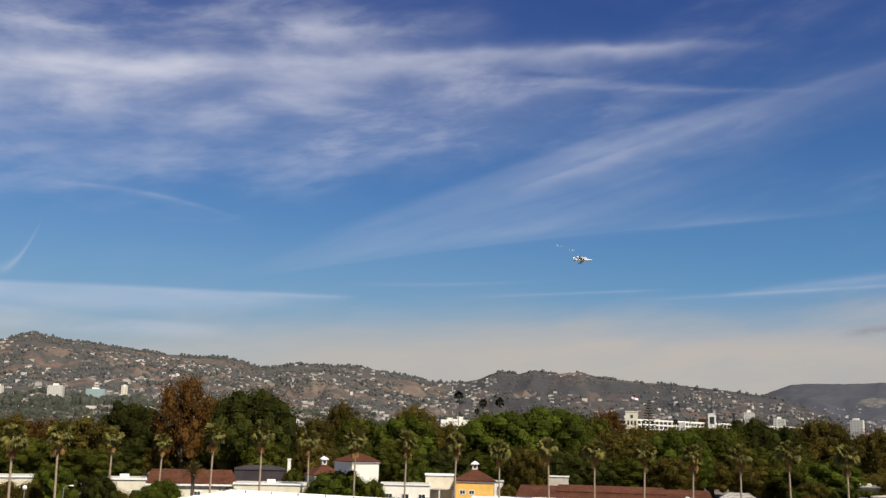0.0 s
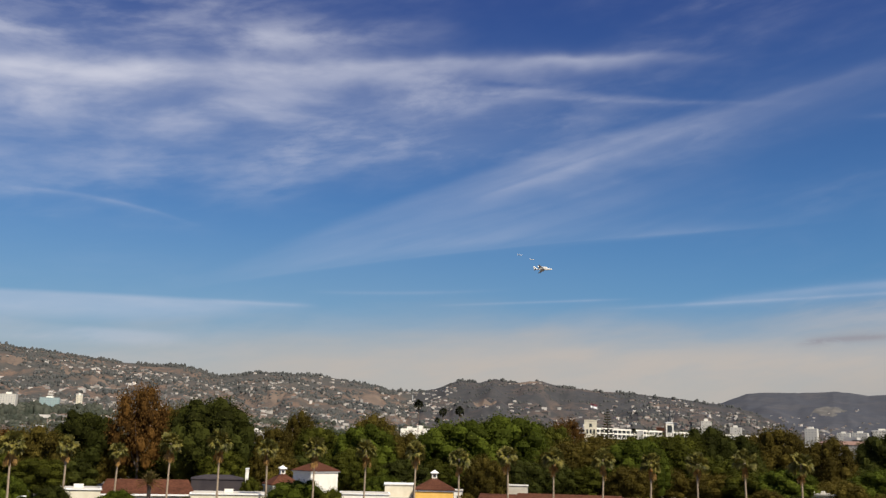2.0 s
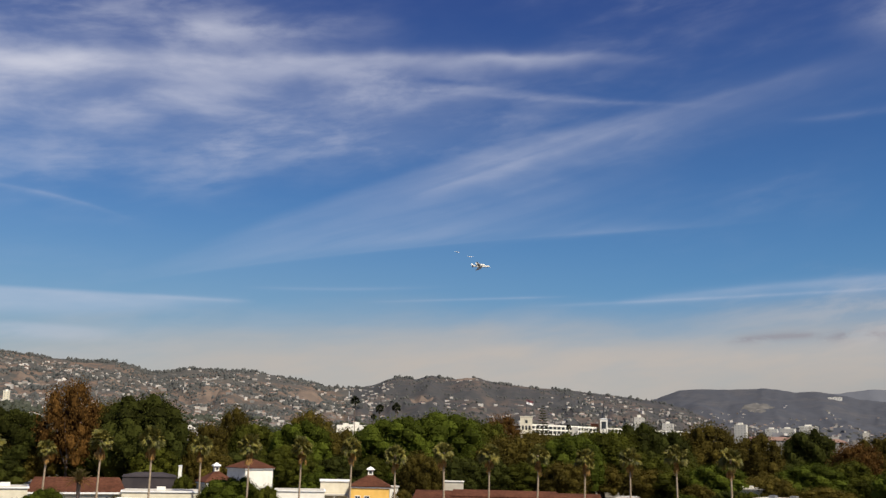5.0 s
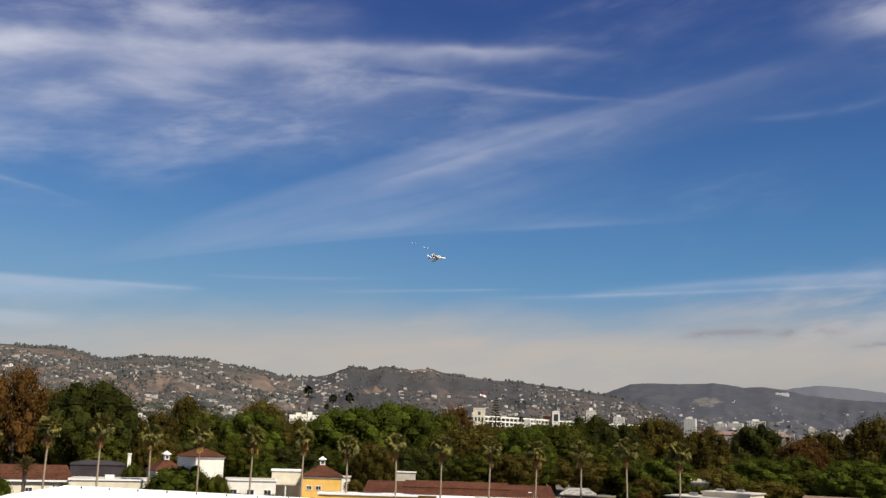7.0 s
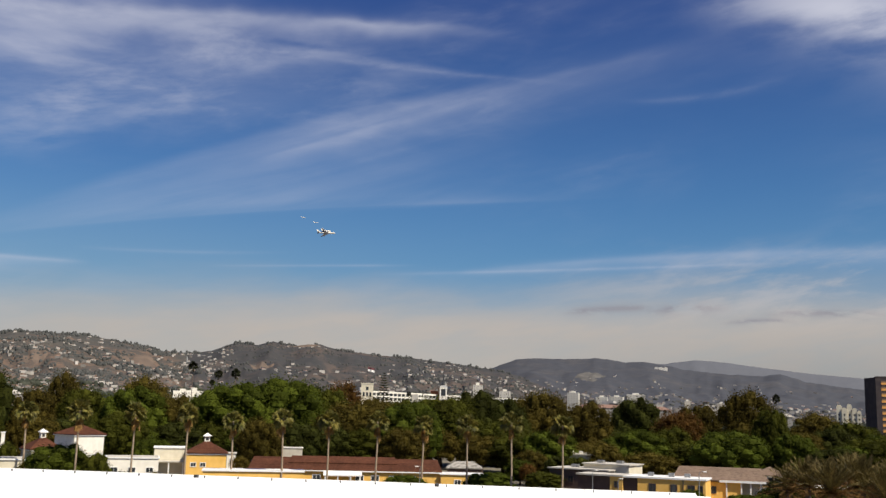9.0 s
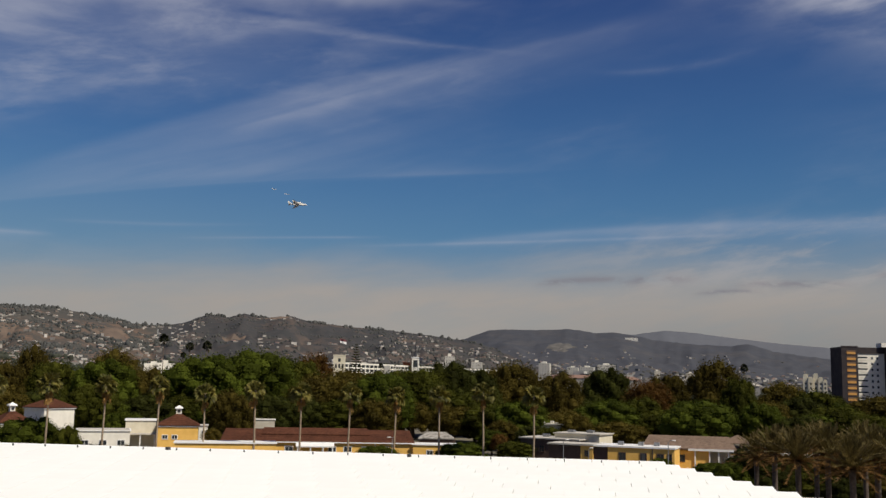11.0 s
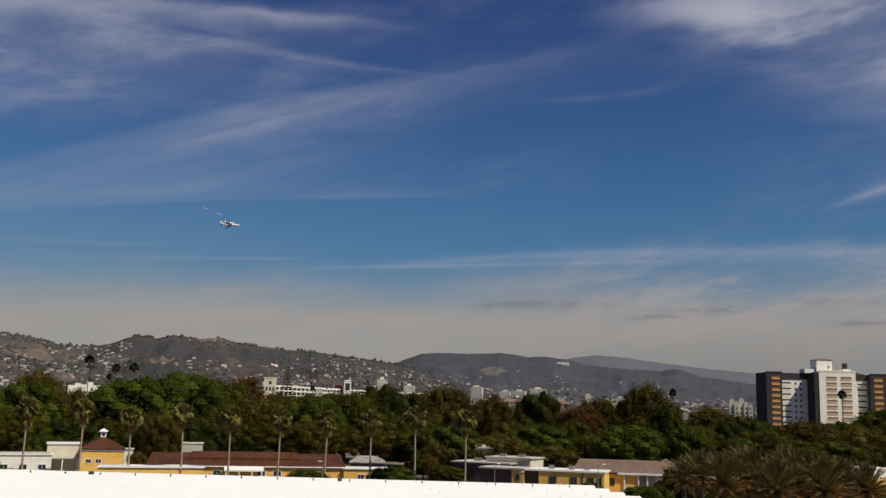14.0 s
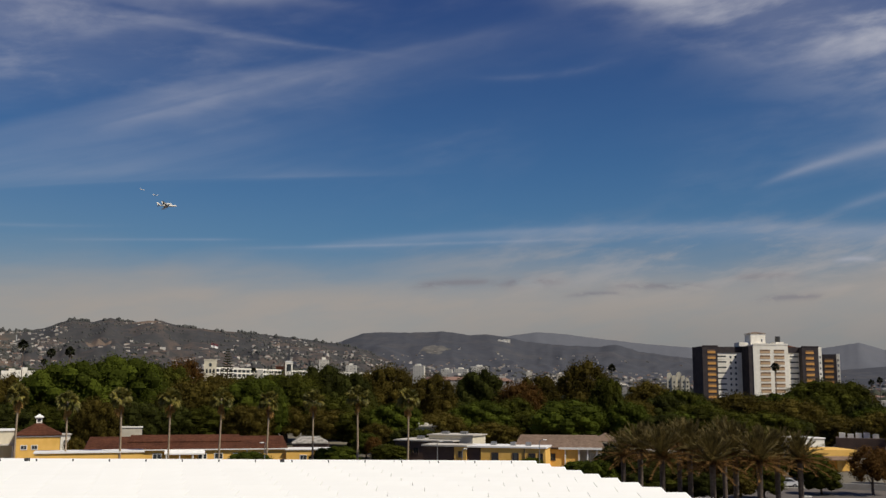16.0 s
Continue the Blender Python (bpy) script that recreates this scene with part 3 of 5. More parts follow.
def city_scatter():
    """Houses and tree clumps over the slopes and the flat city, too many to count."""
    walls, roofs, bushes, street = Shape(), Shape(), Shape(), Shape()

    def house(az, r, z, w, dp, h, roof):
        turn = radians(-az) + rnd.gauss(0, 0.35)
        c, s = math.cos(turn), math.sin(turn)
        p = polar(az, r)
        pts = [(p.x + x * c - y * s, p.y + x * s + y * c) for x, y in ((-w, -dp), (w, -dp), (w, dp), (-w, dp))]
        if (pts[1][0] - pts[0][0]) * (pts[2][1] - pts[1][1]) - (pts[1][1] - pts[0][1]) * (pts[2][0] - pts[1][0]) < 0:
            pts.reverse()
        walls.prism(pts, z - 6, z + h)
        if roof:
            top = z + h + min(1.6, w * 0.3)
            roofs.add([(x, y, z + h) for x, y in pts] + [(p.x, p.y, top)], [(0, 1, 4), (1, 2, 4), (2, 3, 4), (3, 0, 4)])

    def bush(az, r, z, w, h):
        p = polar(az, r)
        m = 6
        t0 = rnd.uniform(0, 1)
        v = []
        for reach, up in ((0.85, 0.0), (1.05, 0.38), (0.66, 0.80)):
            v += [(p.x + w * reach * rnd.uniform(0.8, 1.15) * math.cos((k + t0) * math.tau / m), p.y + w * reach * rnd.uniform(0.8, 1.15) * math.sin((k + t0) * math.tau / m),
                   z - 2 * (up == 0) + h * up * rnd.uniform(0.88, 1.1)) for k in range(m)]
        v.append((p.x + rnd.uniform(-0.3, 0.3) * w, p.y, z + h))
        (street if r < 2050 else bushes).add(v, [(j * m + k, j * m + (k + 1) % m, j * m + m + (k + 1) % m, j * m + m + k) for j in range(2) for k in range(m)]
                   + [(2 * m + k, 2 * m + (k + 1) % m, 3 * m) for k in range(m)])

    for _ in range(5200):
        az, k = rnd.uniform(-27, 19), rnd.random() ** 1.1
        r = 1350 + 2200 * k
        q = polar(az, r)
        if noise.noise(q * 0.004) + rnd.uniform(-0.35, 0.35) < -0.25 + min(1, max(0, (az - 1) / 3)) * (0.02 + 0.62 * k) + 0.3 * max(0, k - 0.3):
            continue
        big = 1.6 if rnd.random() < 0.06 and k < 0.5 else 1
        house(az, r, slope_height(*HA, az, r, 0.95), rnd.uniform(2.5, 7) * big, rnd.uniform(2.5, 4) * big, rnd.uniform(1.5, 4.2) * big * (1 if az < 2 else 0.7), rnd.random() < 0.5)
    for _ in range(36000):
        az, k = rnd.uniform(-27, 22), rnd.random() ** 1.1
        east = az > 1.5
        if east and (k > 0.3 and rnd.random() < 0.6):
            continue
        r = 1320 + 2275 * k
        q = polar(az, r)
        if noise.noise(q * 0.006 + Vector((9, 0, 0))) + rnd.uniform(-0.2, 0.2) < -0.12 + 0.16 * k:
            continue
        w = rnd.uniform(2.0, 5.2) * (0.7 if east else 1)
        bush(az, r, slope_height(*HA, az, r, 0.95), w, w * rnd.uniform(0.9, 1.7))
    for _ in range(1500):
        az = rnd.uniform(-26, 20)
        r = rnd.uniform(3530, 3602)
        w = rnd.uniform(2.2, 5.5)
        if noise.noise(Vector((az * 0.9, 0, 2))) + 0.4 * noise.noise(Vector((az * 4, 0, 5))) > (-0.12 if az < 1.5 else 0.06):
            bush(az, r, slope_height(*HA, az, r, 0.95), w, w * rnd.uniform(1.0, 2.3))
    for _ in range(900):
        az, k = rnd.uniform(16, 50), rnd.random() ** 2
        r = 2600 + 480 * k
        house(az, r, slope_height(*HB, az, r, 0.42), rnd.uniform(3, 8), rnd.uniform(3, 5), rnd.uniform(2.5, 6), rnd.random() < 0.4)
    for _ in range(650):
        az, k = rnd.uniform(11, 21), rnd.uniform(0.36, 0.86)
        if rnd.random() < (az - 9) / 12 * (1.25 - k):
            r = 1300 + 2300 * k
            house(az, r, slope_height(*HA, az, r, 0.95), rnd.uniform(3, 7), rnd.uniform(3, 5), rnd.uniform(2.5, 5), rnd.random() < 0.5)
            bush(az + rnd.uniform(-0.12, 0.12), r - 20, slope_height(*HA, az, r - 20, 0.95), rnd.uniform(3, 5), rnd.uniform(4, 7))
    for _ in range(520):
        az, k = rnd.uniform(17, 50), rnd.random() ** 2.2
        r = 3120 + 620 * k
        if noise.noise(Vector((az * 0.5, r * 0.004, 1))) + rnd.uniform(-0.3, 0.3) > 0.0:
            house(az, r, slope_height(*HB, az, r, 0.42), rnd.uniform(2, 6), rnd.uniform(2, 4), rnd.uniform(1.5, 3.5), rnd.random() < 0.4)
    for _ in range(1800):
        az, k = rnd.uniform(14, 52), rnd.random()
        r = 2520 + 1700 * k
        w = rnd.uniform(5, 9)
        if r < 3000:
            bush(az, r, slope_height(*HB, az, r, 0.42), w, w * 0.8)
    for az, r, top in ((-20.9, 1860, 76), (-18.85, 1910, 76), (-17.38, 1960, 78), (-23.6, 1860, 74)):
        for _ in range(130):
            a2, r3 = az + rnd.uniform(-1.1, 1.1), r - rnd.uniform(0, 120)
            z = slope_height(*HA, a2, r3, 0.95)
            bush(a2, r3, z, rnd.uniform(4, 7), rnd.uniform(6, 15))
    for _ in range(34):
        az, r = rnd.uniform(15, 32), rnd.uniform(1500, 2300)
        w = rnd.uniform(4, 10)
        house(az, r, 0, w, w * rnd.uniform(0.5, 0.9), rnd.uniform(20, 44), False)
    # flat city
    for _ in range(900):
        az, r = rnd.uniform(-30, 54), rnd.uniform(760, 2500)
        if az < 20 and r > 1300:
            continue
        if 36.5 < az < 46.5 and r < 1700:
            continue
        house(az, r, 0, rnd.uniform(6, 16), rnd.uniform(6, 12), rnd.choice((5, 7, 9, 11)), rnd.random() < 0.35)
    for _ in range(3800):
        az, r = rnd.uniform(-30, 54), 760 + 1760 * rnd.random() ** 1.4
        if az < 20 and r > 1300:
            continue
        w = rnd.uniform(4, 9)
        bush(az, r, 0, w, rnd.uniform(9, 17))
    for name, s, mat, label, cat in (("distant_houses", walls, "far_wall", "pale distant houses and blocks among trees, dulled with haze in their colour", "houses"),
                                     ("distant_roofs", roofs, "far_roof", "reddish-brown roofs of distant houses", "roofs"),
                                     ("distant_trees", bushes, "brush", "distant trees and bushes on the slopes, greyed with haze in their colour", "trees"),
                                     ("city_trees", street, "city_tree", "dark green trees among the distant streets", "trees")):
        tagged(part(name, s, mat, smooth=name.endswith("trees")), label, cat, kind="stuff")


city_scatter()


# ---- trees ----
def crown_mesh(name, mat, seed, lobes, leaves, size, low=0.18, spread=1.0, core=0.8, spiky=0.0):
    """A crown in a box 1 wide and 1 high above its base: lobes with small leaf clumps over them."""
    rr = np.random.RandomState(seed)
    s = Shape()
    balls = []
    zc, hz = (1 + low) / 2, (1 - low) / 2
    for i in range(lobes):
        q = 1 - 1.75 * (i + 0.5) / lobes
        ang = i * 2.39996 + rr.uniform(-0.5, 0.5)
        flat = math.sqrt(max(0.0, 1 - q * q)) ** 0.75
        rad = rr.uniform(0.09, 0.16)
        out = rr.uniform(0.78, 1.04) * spread
        balls.append(((0.5 - rad * 0.7) * flat * math.cos(ang) * out, (0.5 - rad * 0.7) * flat * math.sin(ang) * out,
                      zc + (hz - rad * 0.5) * q * rr.uniform(0.86, 1.0), rad, rad * rr.uniform(0.8, 1.15)))
    balls.append((0, 0, zc, 0.40 * spread, hz * 0.86))
    r2 = random.Random(seed)
    for x, y, z, w, h in balls:
        s.ball((x, y, z), (w * core, w * core, h * core), 7, 4, r2, 0.15)
    area = np.array([b[3] * b[3] for b in balls])
    pick = rr.choice(len(balls), leaves, p=area / area.sum())
    for i in pick:
        x, y, z, w, h = balls[i]
        d = rr.normal(size=3)
        d /= np.linalg.norm(d)
        if d[2] < -0.5:
            d[2] *= -0.5
        c = np.array((x, y, z)) + d * (w, w, h) * rr.uniform(0.62, 1.28)
        nn = d + rr.normal(size=3) * 0.9
        nn /= np.linalg.norm(nn)
        u = np.cross(nn, rr.normal(size=3))
        u /= np.linalg.norm(u)
        v = np.cross(nn, u)
        a, b = size * rr.uniform(0.6, 1.3), size * rr.uniform(0.35, 0.8)
        tip = nn * size * 0.35
        s.add([c - u * a - v * b * 0.6, c + u * a * rr.uniform(0.5, 1) - v * b * 0.5, c + u * a * rr.uniform(-0.5, 0.5) + v * b * 1.3 + tip], [(0, 1, 2)])
    return s.mesh(name, mat)


def trunk_mesh(seed):
    r2 = random.Random(seed)
    s = Shape()
    s.tube([(0, 0, -0.01), (0.01, 0, 0.15), (0.0, 0.01, 0.35), (0.01, 0, 0.7)], [0.035, 0.026, 0.022, 0.008], 7)
    for k in range(5):
        a = k * 1.257 + r2.uniform(-0.4, 0.4)
        z0 = r2.uniform(0.18, 0.4)
        L = r2.uniform(0.22, 0.34)
        s.tube([(0, 0, z0), (L * 0.5 * math.cos(a), L * 0.5 * math.sin(a), z0 + 0.13), (L * math.cos(a), L * math.sin(a), z0 + 0.32)], [0.014, 0.009, 0.004], 5)
    return s.mesh("trunk", "bark")


KINDS = {
    "dark": ("dark green broadleaf tree with a dense crown", 58, 13000, 0.0140, 0.05, 1.0, 0.76),
    "green": ("mid-green broadleaf tree with a rounded crown", 50, 12500, 0.0140, 0.06, 1.0, 0.74),
    "leaf": ("bright green ficus tree with a broad dense crown", 62, 13500, 0.0135, 0.06, 1.0, 0.77),
    "olive": ("olive-brown tree with a loose thinning crown", 38, 9500, 0.0155, 0.08, 1.0, 0.66),
    "rust": ("rust-brown tree with dry thinning leaves", 32, 8600, 0.0155, 0.12, 0.95, 0.52),
}
MASTER = {}


def plant(kind, az, d, height, width, variant, group="trees behind the houses"):
    label, lobes, leaves, size, low, spread, core = KINDS[kind]
    p = polar(az, d)
    m = Matrix.LocRotScale(p, Euler((0, 0, radians((az * 77 + variant * 131) % 360))), (width * 1.08, width * 1.08, height))
    if height < 9:
        label = "low rounded shrub with " + {"dark": "dark green", "green": "green", "leaf": "bright green", "olive": "olive-brown", "rust": "rust-brown"}[kind] + " leaves"
    key = (kind, variant)
    if key not in MASTER:
        ob = thing("tree", "", "tree")
        part("trunk", trunk_mesh(variant), "bark", ob)
        part("crown", crown_mesh("crown", kind, 11 * variant + len(kind), lobes, leaves, size, low, spread, core), kind, ob)
        MASTER[key] = ob
        ob.matrix_basis = m
    else:
        keep = MASTER[key].scale.copy()
        MASTER[key].scale = (1, 1, 1)
        ob = copy_thing(MASTER[key], m)
        MASTER[key].scale = keep
    if height < 9:
        ob.name = "shrub"
    return tagged(ob, label, "shrub" if height < 9 else "tree", group)


# heading, distance, height, crown width, kind
TREES_W = [
    (-27, 300, 17, 17, "green"), (-25, 280, 18, 18, "olive"), (-22.9, 300, 18.2, 15.8, "olive"), (-21, 290, 17.8, 14.2, "rust"), (-19.3, 280, 18, 17, "olive"),
    (-16.9, 300, 23, 18.6, "dark"), (-14.15, 290, 30.3, 16, "rust"), (-12.4, 300, 25.8, 12.9, "olive"), (-10.3, 280, 26.6, 24, "dark"),
    (-6.9, 320, 20.7, 14, "olive"), (-5.5, 420, 28, 13, "olive"), (-4.4, 320, 21, 16, "green"), (-1.3, 380, 26, 19, "olive"), (-1.8, 300, 21.5, 18.5, "leaf"),
    (0.45, 310, 19, 15.6, "olive"), (3.3, 300, 23.3, 25, "leaf"), (6.2, 310, 25, 25.7, "leaf"), (8.4, 330, 23.5, 18, "green"),
]
TREES_M = [
    (9.5, 360, 26, 15, "rust"), (10, 290, 18.5, 20, "olive"), (13.3, 280, 18.4, 18, "leaf"), (15.1, 300, 20.7, 18.6, "green"), (17.2, 310, 22.8, 18, "dark"),
    (20.7, 320, 23.8, 19, "olive"), (23.3, 310, 20.3, 16, "olive"), (4.9, 250, 13.7, 11, "olive"), (-2.4, 260, 14.2, 13, "green"), (-0.4, 240, 8.3, 6.7, "leaf"),
    (7.1, 270, 12.3, 12, "dark"), (-5.5, 185, 9.2, 11.2, "leaf"), (-3.6, 180, 7.8, 5, "green"), (-20.5, 175, 9.6, 7.2, "leaf"), (-18.2, 170, 8.2, 6, "dark"),
    (-21.6, 170, 7.5, 4, "olive"), (-14.9, 180, 7.2, 6, "leaf"), (-7.5, 280, 15, 7.7, "olive"),
]
TREES_E = [
    (18.6, 280, 14, 17, "green"), (26, 350, 23, 17.7, "dark"), (28.3, 330, 18.3, 16.6, "rust"), (29.4, 380, 21.7, 17, "olive"), (31.9, 340, 25.2, 18, "olive"),
    (33.2, 285, 19.5, 10, "green"), (31.1, 270, 13, 20, "leaf"), (26, 280, 12.4, 18, "leaf"), (26.7, 250, 7.6, 14, "olive"), (34.3, 270, 13, 11.7, "leaf"),
    (35.5, 380, 18.8, 18.4, "olive"), (37.1, 360, 16.4, 17, "green"), (40.3, 300, 14.8, 21, "olive"), (38.2, 280, 12.4, 16, "green"), (43, 300, 13.4, 18, "olive"),
]
TREES_F = [
    (44.3, 400, 20, 24, "green"), (45.8, 420, 19, 19, "green"), (47, 300, 11.4, 12.7, "leaf"), (36.4, 260, 9.8, 13.8, "dark"), (40, 250, 9.2, 14, "green"),
    (45.2, 280, 9.4, 13.5, "olive"), (23.8, 320, 14, 19.8, "dark"), (23.8, 290, 9.2, 16, "olive"), (17.9, 197, 4.9, 9.5, "leaf"), (20.9, 215, 4.2, 8.4, "green"),
    (33.9, 150, 7.8, 8.9, "dark"), (32.6, 140, 6.4, 5.3, "leaf"), (46.8, 170, 7.6, 7.2, "rust"), (44.3, 168, 4.4, 6.0, "green"), (3.6, 250, 4.6, 7.4, "leaf"),
    (13.1, 187, 4.5, 8.2, "leaf"), (50, 260, 12, 18, "green"), (53, 300, 15, 20, "dark"),
    (34.6, 150, 5.2, 7, "dark"), (36.6, 152, 4.6, 7, "green"), (38.3, 150, 4.4, 6, "dark"), (39.9, 154, 4.2, 6, "olive"), (41.4, 158, 4.8, 6, "green"), (43.6, 196, 4.8, 8, "leaf"),
    (47.8, 190, 6, 8, "olive"), (28.9, 186, 3.6, 5, "leaf"), (31.6, 186, 3.2, 6, "leaf"),
]
for i, (az, d, h, w, k) in enumerate(TREES_W + TREES_M + TREES_E + TREES_F):
    plant(k, az, d, h, w, i % 2)
for az, d, h, w, k in ((0.4, 345, 19.4, 14, "olive"), (-22.9, 178, 6.8, 7, "olive"), (-24, 176, 7.2, 7, "dark"), (-8.2, 196, 5.8, 4, "green"), (3.95, 220, 5.8, 4.4, "olive"), (-8.05, 214, 8.2, 4.6, "green"), (-0.95, 232, 8.6, 7.5, "leaf"), (20.0, 230, 5.2, 4, "rust"), (-15.6, 168, 6.8, 5, "leaf"), (-11.4, 190, 5.4, 4, "olive"), (11.6, 420, 20.6, 20, "olive"), (13.0, 420, 20.4, 20, "green"), (14.4, 430, 20.6, 20, "olive"), (15.9, 430, 20.6, 18, "dark"),
                       (20.2, 250, 7.4, 8, "olive"), (21.8, 245, 6.6, 8, "dark"), (22.8, 240, 6.4, 7, "green"), (19.6, 235, 5.8, 7, "leaf"), (24.2, 262, 9.2, 10, "olive"),
                       (11.2, 300, 19.2, 17, "olive"), (12.5, 305, 18.9, 17, "olive"), (14.2, 300, 19.3, 18, "leaf"), (16.1, 305, 20.2, 16, "green"), (18.6, 310, 20.6, 16, "dark"), (19.5, 320, 20.6, 16, "olive"),
                       (36, 190, 4.6, 9, "dark"), (37.6, 192, 5.0, 10, "olive"), (39.4, 190, 4.4, 9, "dark"), (41.3, 192, 5.2, 9, "green"), (34.6, 188, 5, 9, "green"), (43.4, 192, 3.4, 5, "dark"),
                       (-17.2, 172, 5.8, 4, "olive"), (-16.3, 176, 5.6, 4, "olive"), (-9.6, 178, 4.6, 5, "green"), (-6.9, 186, 6.0, 5, "olive"), (-2.2, 188, 4.4, 5, "dark"), (-0.6, 190, 4.2, 4, "olive")):
    plant(k, az, d, h, w, int(d) % 2)
for i in range(44):
    plant(rnd.choice(("dark", "green", "olive", "olive")), -28 + 80 * (i + rnd.random()) / 44, rnd.uniform(400, 620), rnd.uniform(11, 15.5), rnd.uniform(13, 19), i % 2)
for i in range(84):
    az = -30 + 85 * (i + rnd.random()) / 84
    kind = rnd.choice(("dark", "green", "olive", "olive", "green", "leaf"))
    d = rnd.uniform(300, 380) if i % 2 else rnd.uniform(262, 300)
    h = rnd.uniform(14.0, 17.8) if i % 2 else rnd.uniform(9.5, 13)
    if az > 22:
        h *= 0.85
    plant(kind, az, d, h, rnd.uniform(12, 17), i // 2 % 2)


def palm_meshes(seed, mat="palm_leaf", leaves=34, dry=14):
    """Fan palm of unit scale in metres: a slim trunk 1 high, a crown round its top, and hanging dead leaves."""
    r2 = random.Random(seed)
    live, dead = Shape(), Shape()

    def fan(s, direction, L, size, droop):
        """One leaf: a stalk and a pleated fan of pointed segments, drooping at the tips."""
        d = Vector(direction).normalized()
        side = d.cross(Vector((0, 0, 1))).normalized()
        up = side.cross(d)
        roll = r2.uniform(-1.1, 1.1)
        side, up = side * math.cos(roll) + up * math.sin(roll), up * math.cos(roll) - side * math.sin(roll)
        hub = d * L + Vector((0, 0, -droop * 0.2))
        s.add([d * 0.1 - side * 0.035, d * 0.1 + side * 0.035, hub + side * 0.03, hub - side * 0.03], [(0, 1, 2, 3)])
        m = 11
        for k in range(m):
            a = (k / (m - 1) - 0.5) * 3.3
            out = d * math.cos(a) + side * math.sin(a)
            reach = size * r2.uniform(0.85, 1.1) * (0.78 + 0.22 * math.cos(a))
            mid = hub + out * reach * 0.6 + up * 0.05 * (-1) ** k
            tip = hub + out * reach + Vector((0, 0, -droop * r2.uniform(0.35, 1.0)))
            w = (side * math.cos(a) - d * math.sin(a)) * 0.165 * size
            s.add([hub, mid - w, tip, mid + w + up * 0.03], [(0, 1, 2, 3)])

    for k in range(leaves):
        el = 1.45 - 2.1 * ((k + 0.5) / leaves) ** 0.85 + r2.uniform(-0.12, 0.12)
        a = k * 2.39996 + r2.uniform(-0.3, 0.3)
        fan(live, (math.cos(a) * math.cos(el), math.sin(a) * math.cos(el), math.sin(el)), r2.uniform(0.75, 1.2), r2.uniform(0.85, 1.1), 0.3 if el > 0.2 else 0.55)
    for k in range(dry):
        el = r2.uniform(-1.55, -1.2)
        a = k * 2.39996 + 1
        fan(dead, (math.cos(a) * math.cos(el), math.sin(a) * math.cos(el), math.sin(el)), r2.uniform(0.8, 2.1), r2.uniform(0.4, 0.62), 0.7)
    return live.mesh("crown", mat), dead.mesh("dead_skirt", "dead_leaf" if mat == "palm_leaf" else "olive")


PALM = [palm_meshes(s) for s in (3, 8, 21)] + [palm_meshes(s, "palm_leaf", 36, 11) for s in (4, 13, 27)]
FAR_PALM = [palm_meshes(s, "far_palm", 32, 5) for s in (5, 9)]


def fan_palm(az, d, top, scale, i, group):
    p = polar(az, d)
    ob = thing("palm_tree", "tall slim fan palm with yellowing leaves along the street" if i < 40 else "tall dark fan palm standing above the distant trees", "palm tree", pose(p.x, p.y, 0, 0, 0, i * 67), group)
    h = top - 0.6
    r2 = random.Random(i)
    bend = r2.uniform(-0.25, 0.25)
    s = Shape().tube([(0, 0, -0.1), (0, 0, 0.6), (bend * 0.6, 0, h * 0.4), (bend, 0.1, h * 0.75), (bend * 0.8, 0.1, h)], [0.30, 0.22, 0.18, 0.155, 0.17], 8)
    part("trunk", s, "trunk" if i < 40 else "bark", ob, smooth=True)
    live, dead = PALM[i % 3 + (3 if i > 9 else 0)] if i < 40 else FAR_PALM[i % 2]
    for nm, me, lab in (("crown", live, ""), ("dead_skirt", dead, "hanging dry tan leaves")):
        c = part(nm, me, "", ob, lab, (bend * 0.8, 0.1, h))
        c.scale = (scale,) * 3
    return ob


PALMS = [(-25.4, 145, 14.5, 1.0), (-22.6, 150, 14.5, 1.0), (-20.4, 160, 14.9, 1.05), (-17.8, 175, 14.6, 0.9), (-15.2, 185, 13.8, 0.85), (-12.5, 180, 15.4, 1.05),
         (-9.86, 175, 15.8, 1.1), (-7.2, 190, 14.8, 1.0), (-4.66, 180, 15.1, 1.1), (-1.8, 185, 14.8, 1.05), (1.0, 185, 15.0, 1.05), (3.5, 192, 13.7, 1.05),
         (6.25, 190, 14.5, 1.05), (8.75, 190, 14.2, 1.1), (11.45, 190, 14.3, 1.1), (14.05, 195, 13.9, 1.05), (16.6, 195, 14.0, 1.1), (19.1, 190, 14.8, 1.1), (21.92, 185, 14.5, 1.1)]
for i, (az, d, top, sc) in enumerate(PALMS):
    fan_palm(az, d, top + 0.35, sc * 1.1, i, "palms along the street")
for i, (az, d, top, sc) in enumerate([(1.12, 420, 32.4, 1.7), (2.5, 430, 29.8, 1.6), (3.44, 430, 30.4, 1.7), (2.2, 420, 26, 1.1), (33.46, 500, 26.6, 1.7), (42.23, 430, 25.5, 1.6),
                                      (47.4, 500, 20.8, 1.2), (13.2, 640, 27.5, 1.4), (28.9, 620, 20, 1.3), (27.6, 640, 20, 1.2), (47.0, 520, 20, 1.2)]):
    fan_palm(az, d, top + 0.5, sc * 0.66, i + 40, "tall palms above the trees")


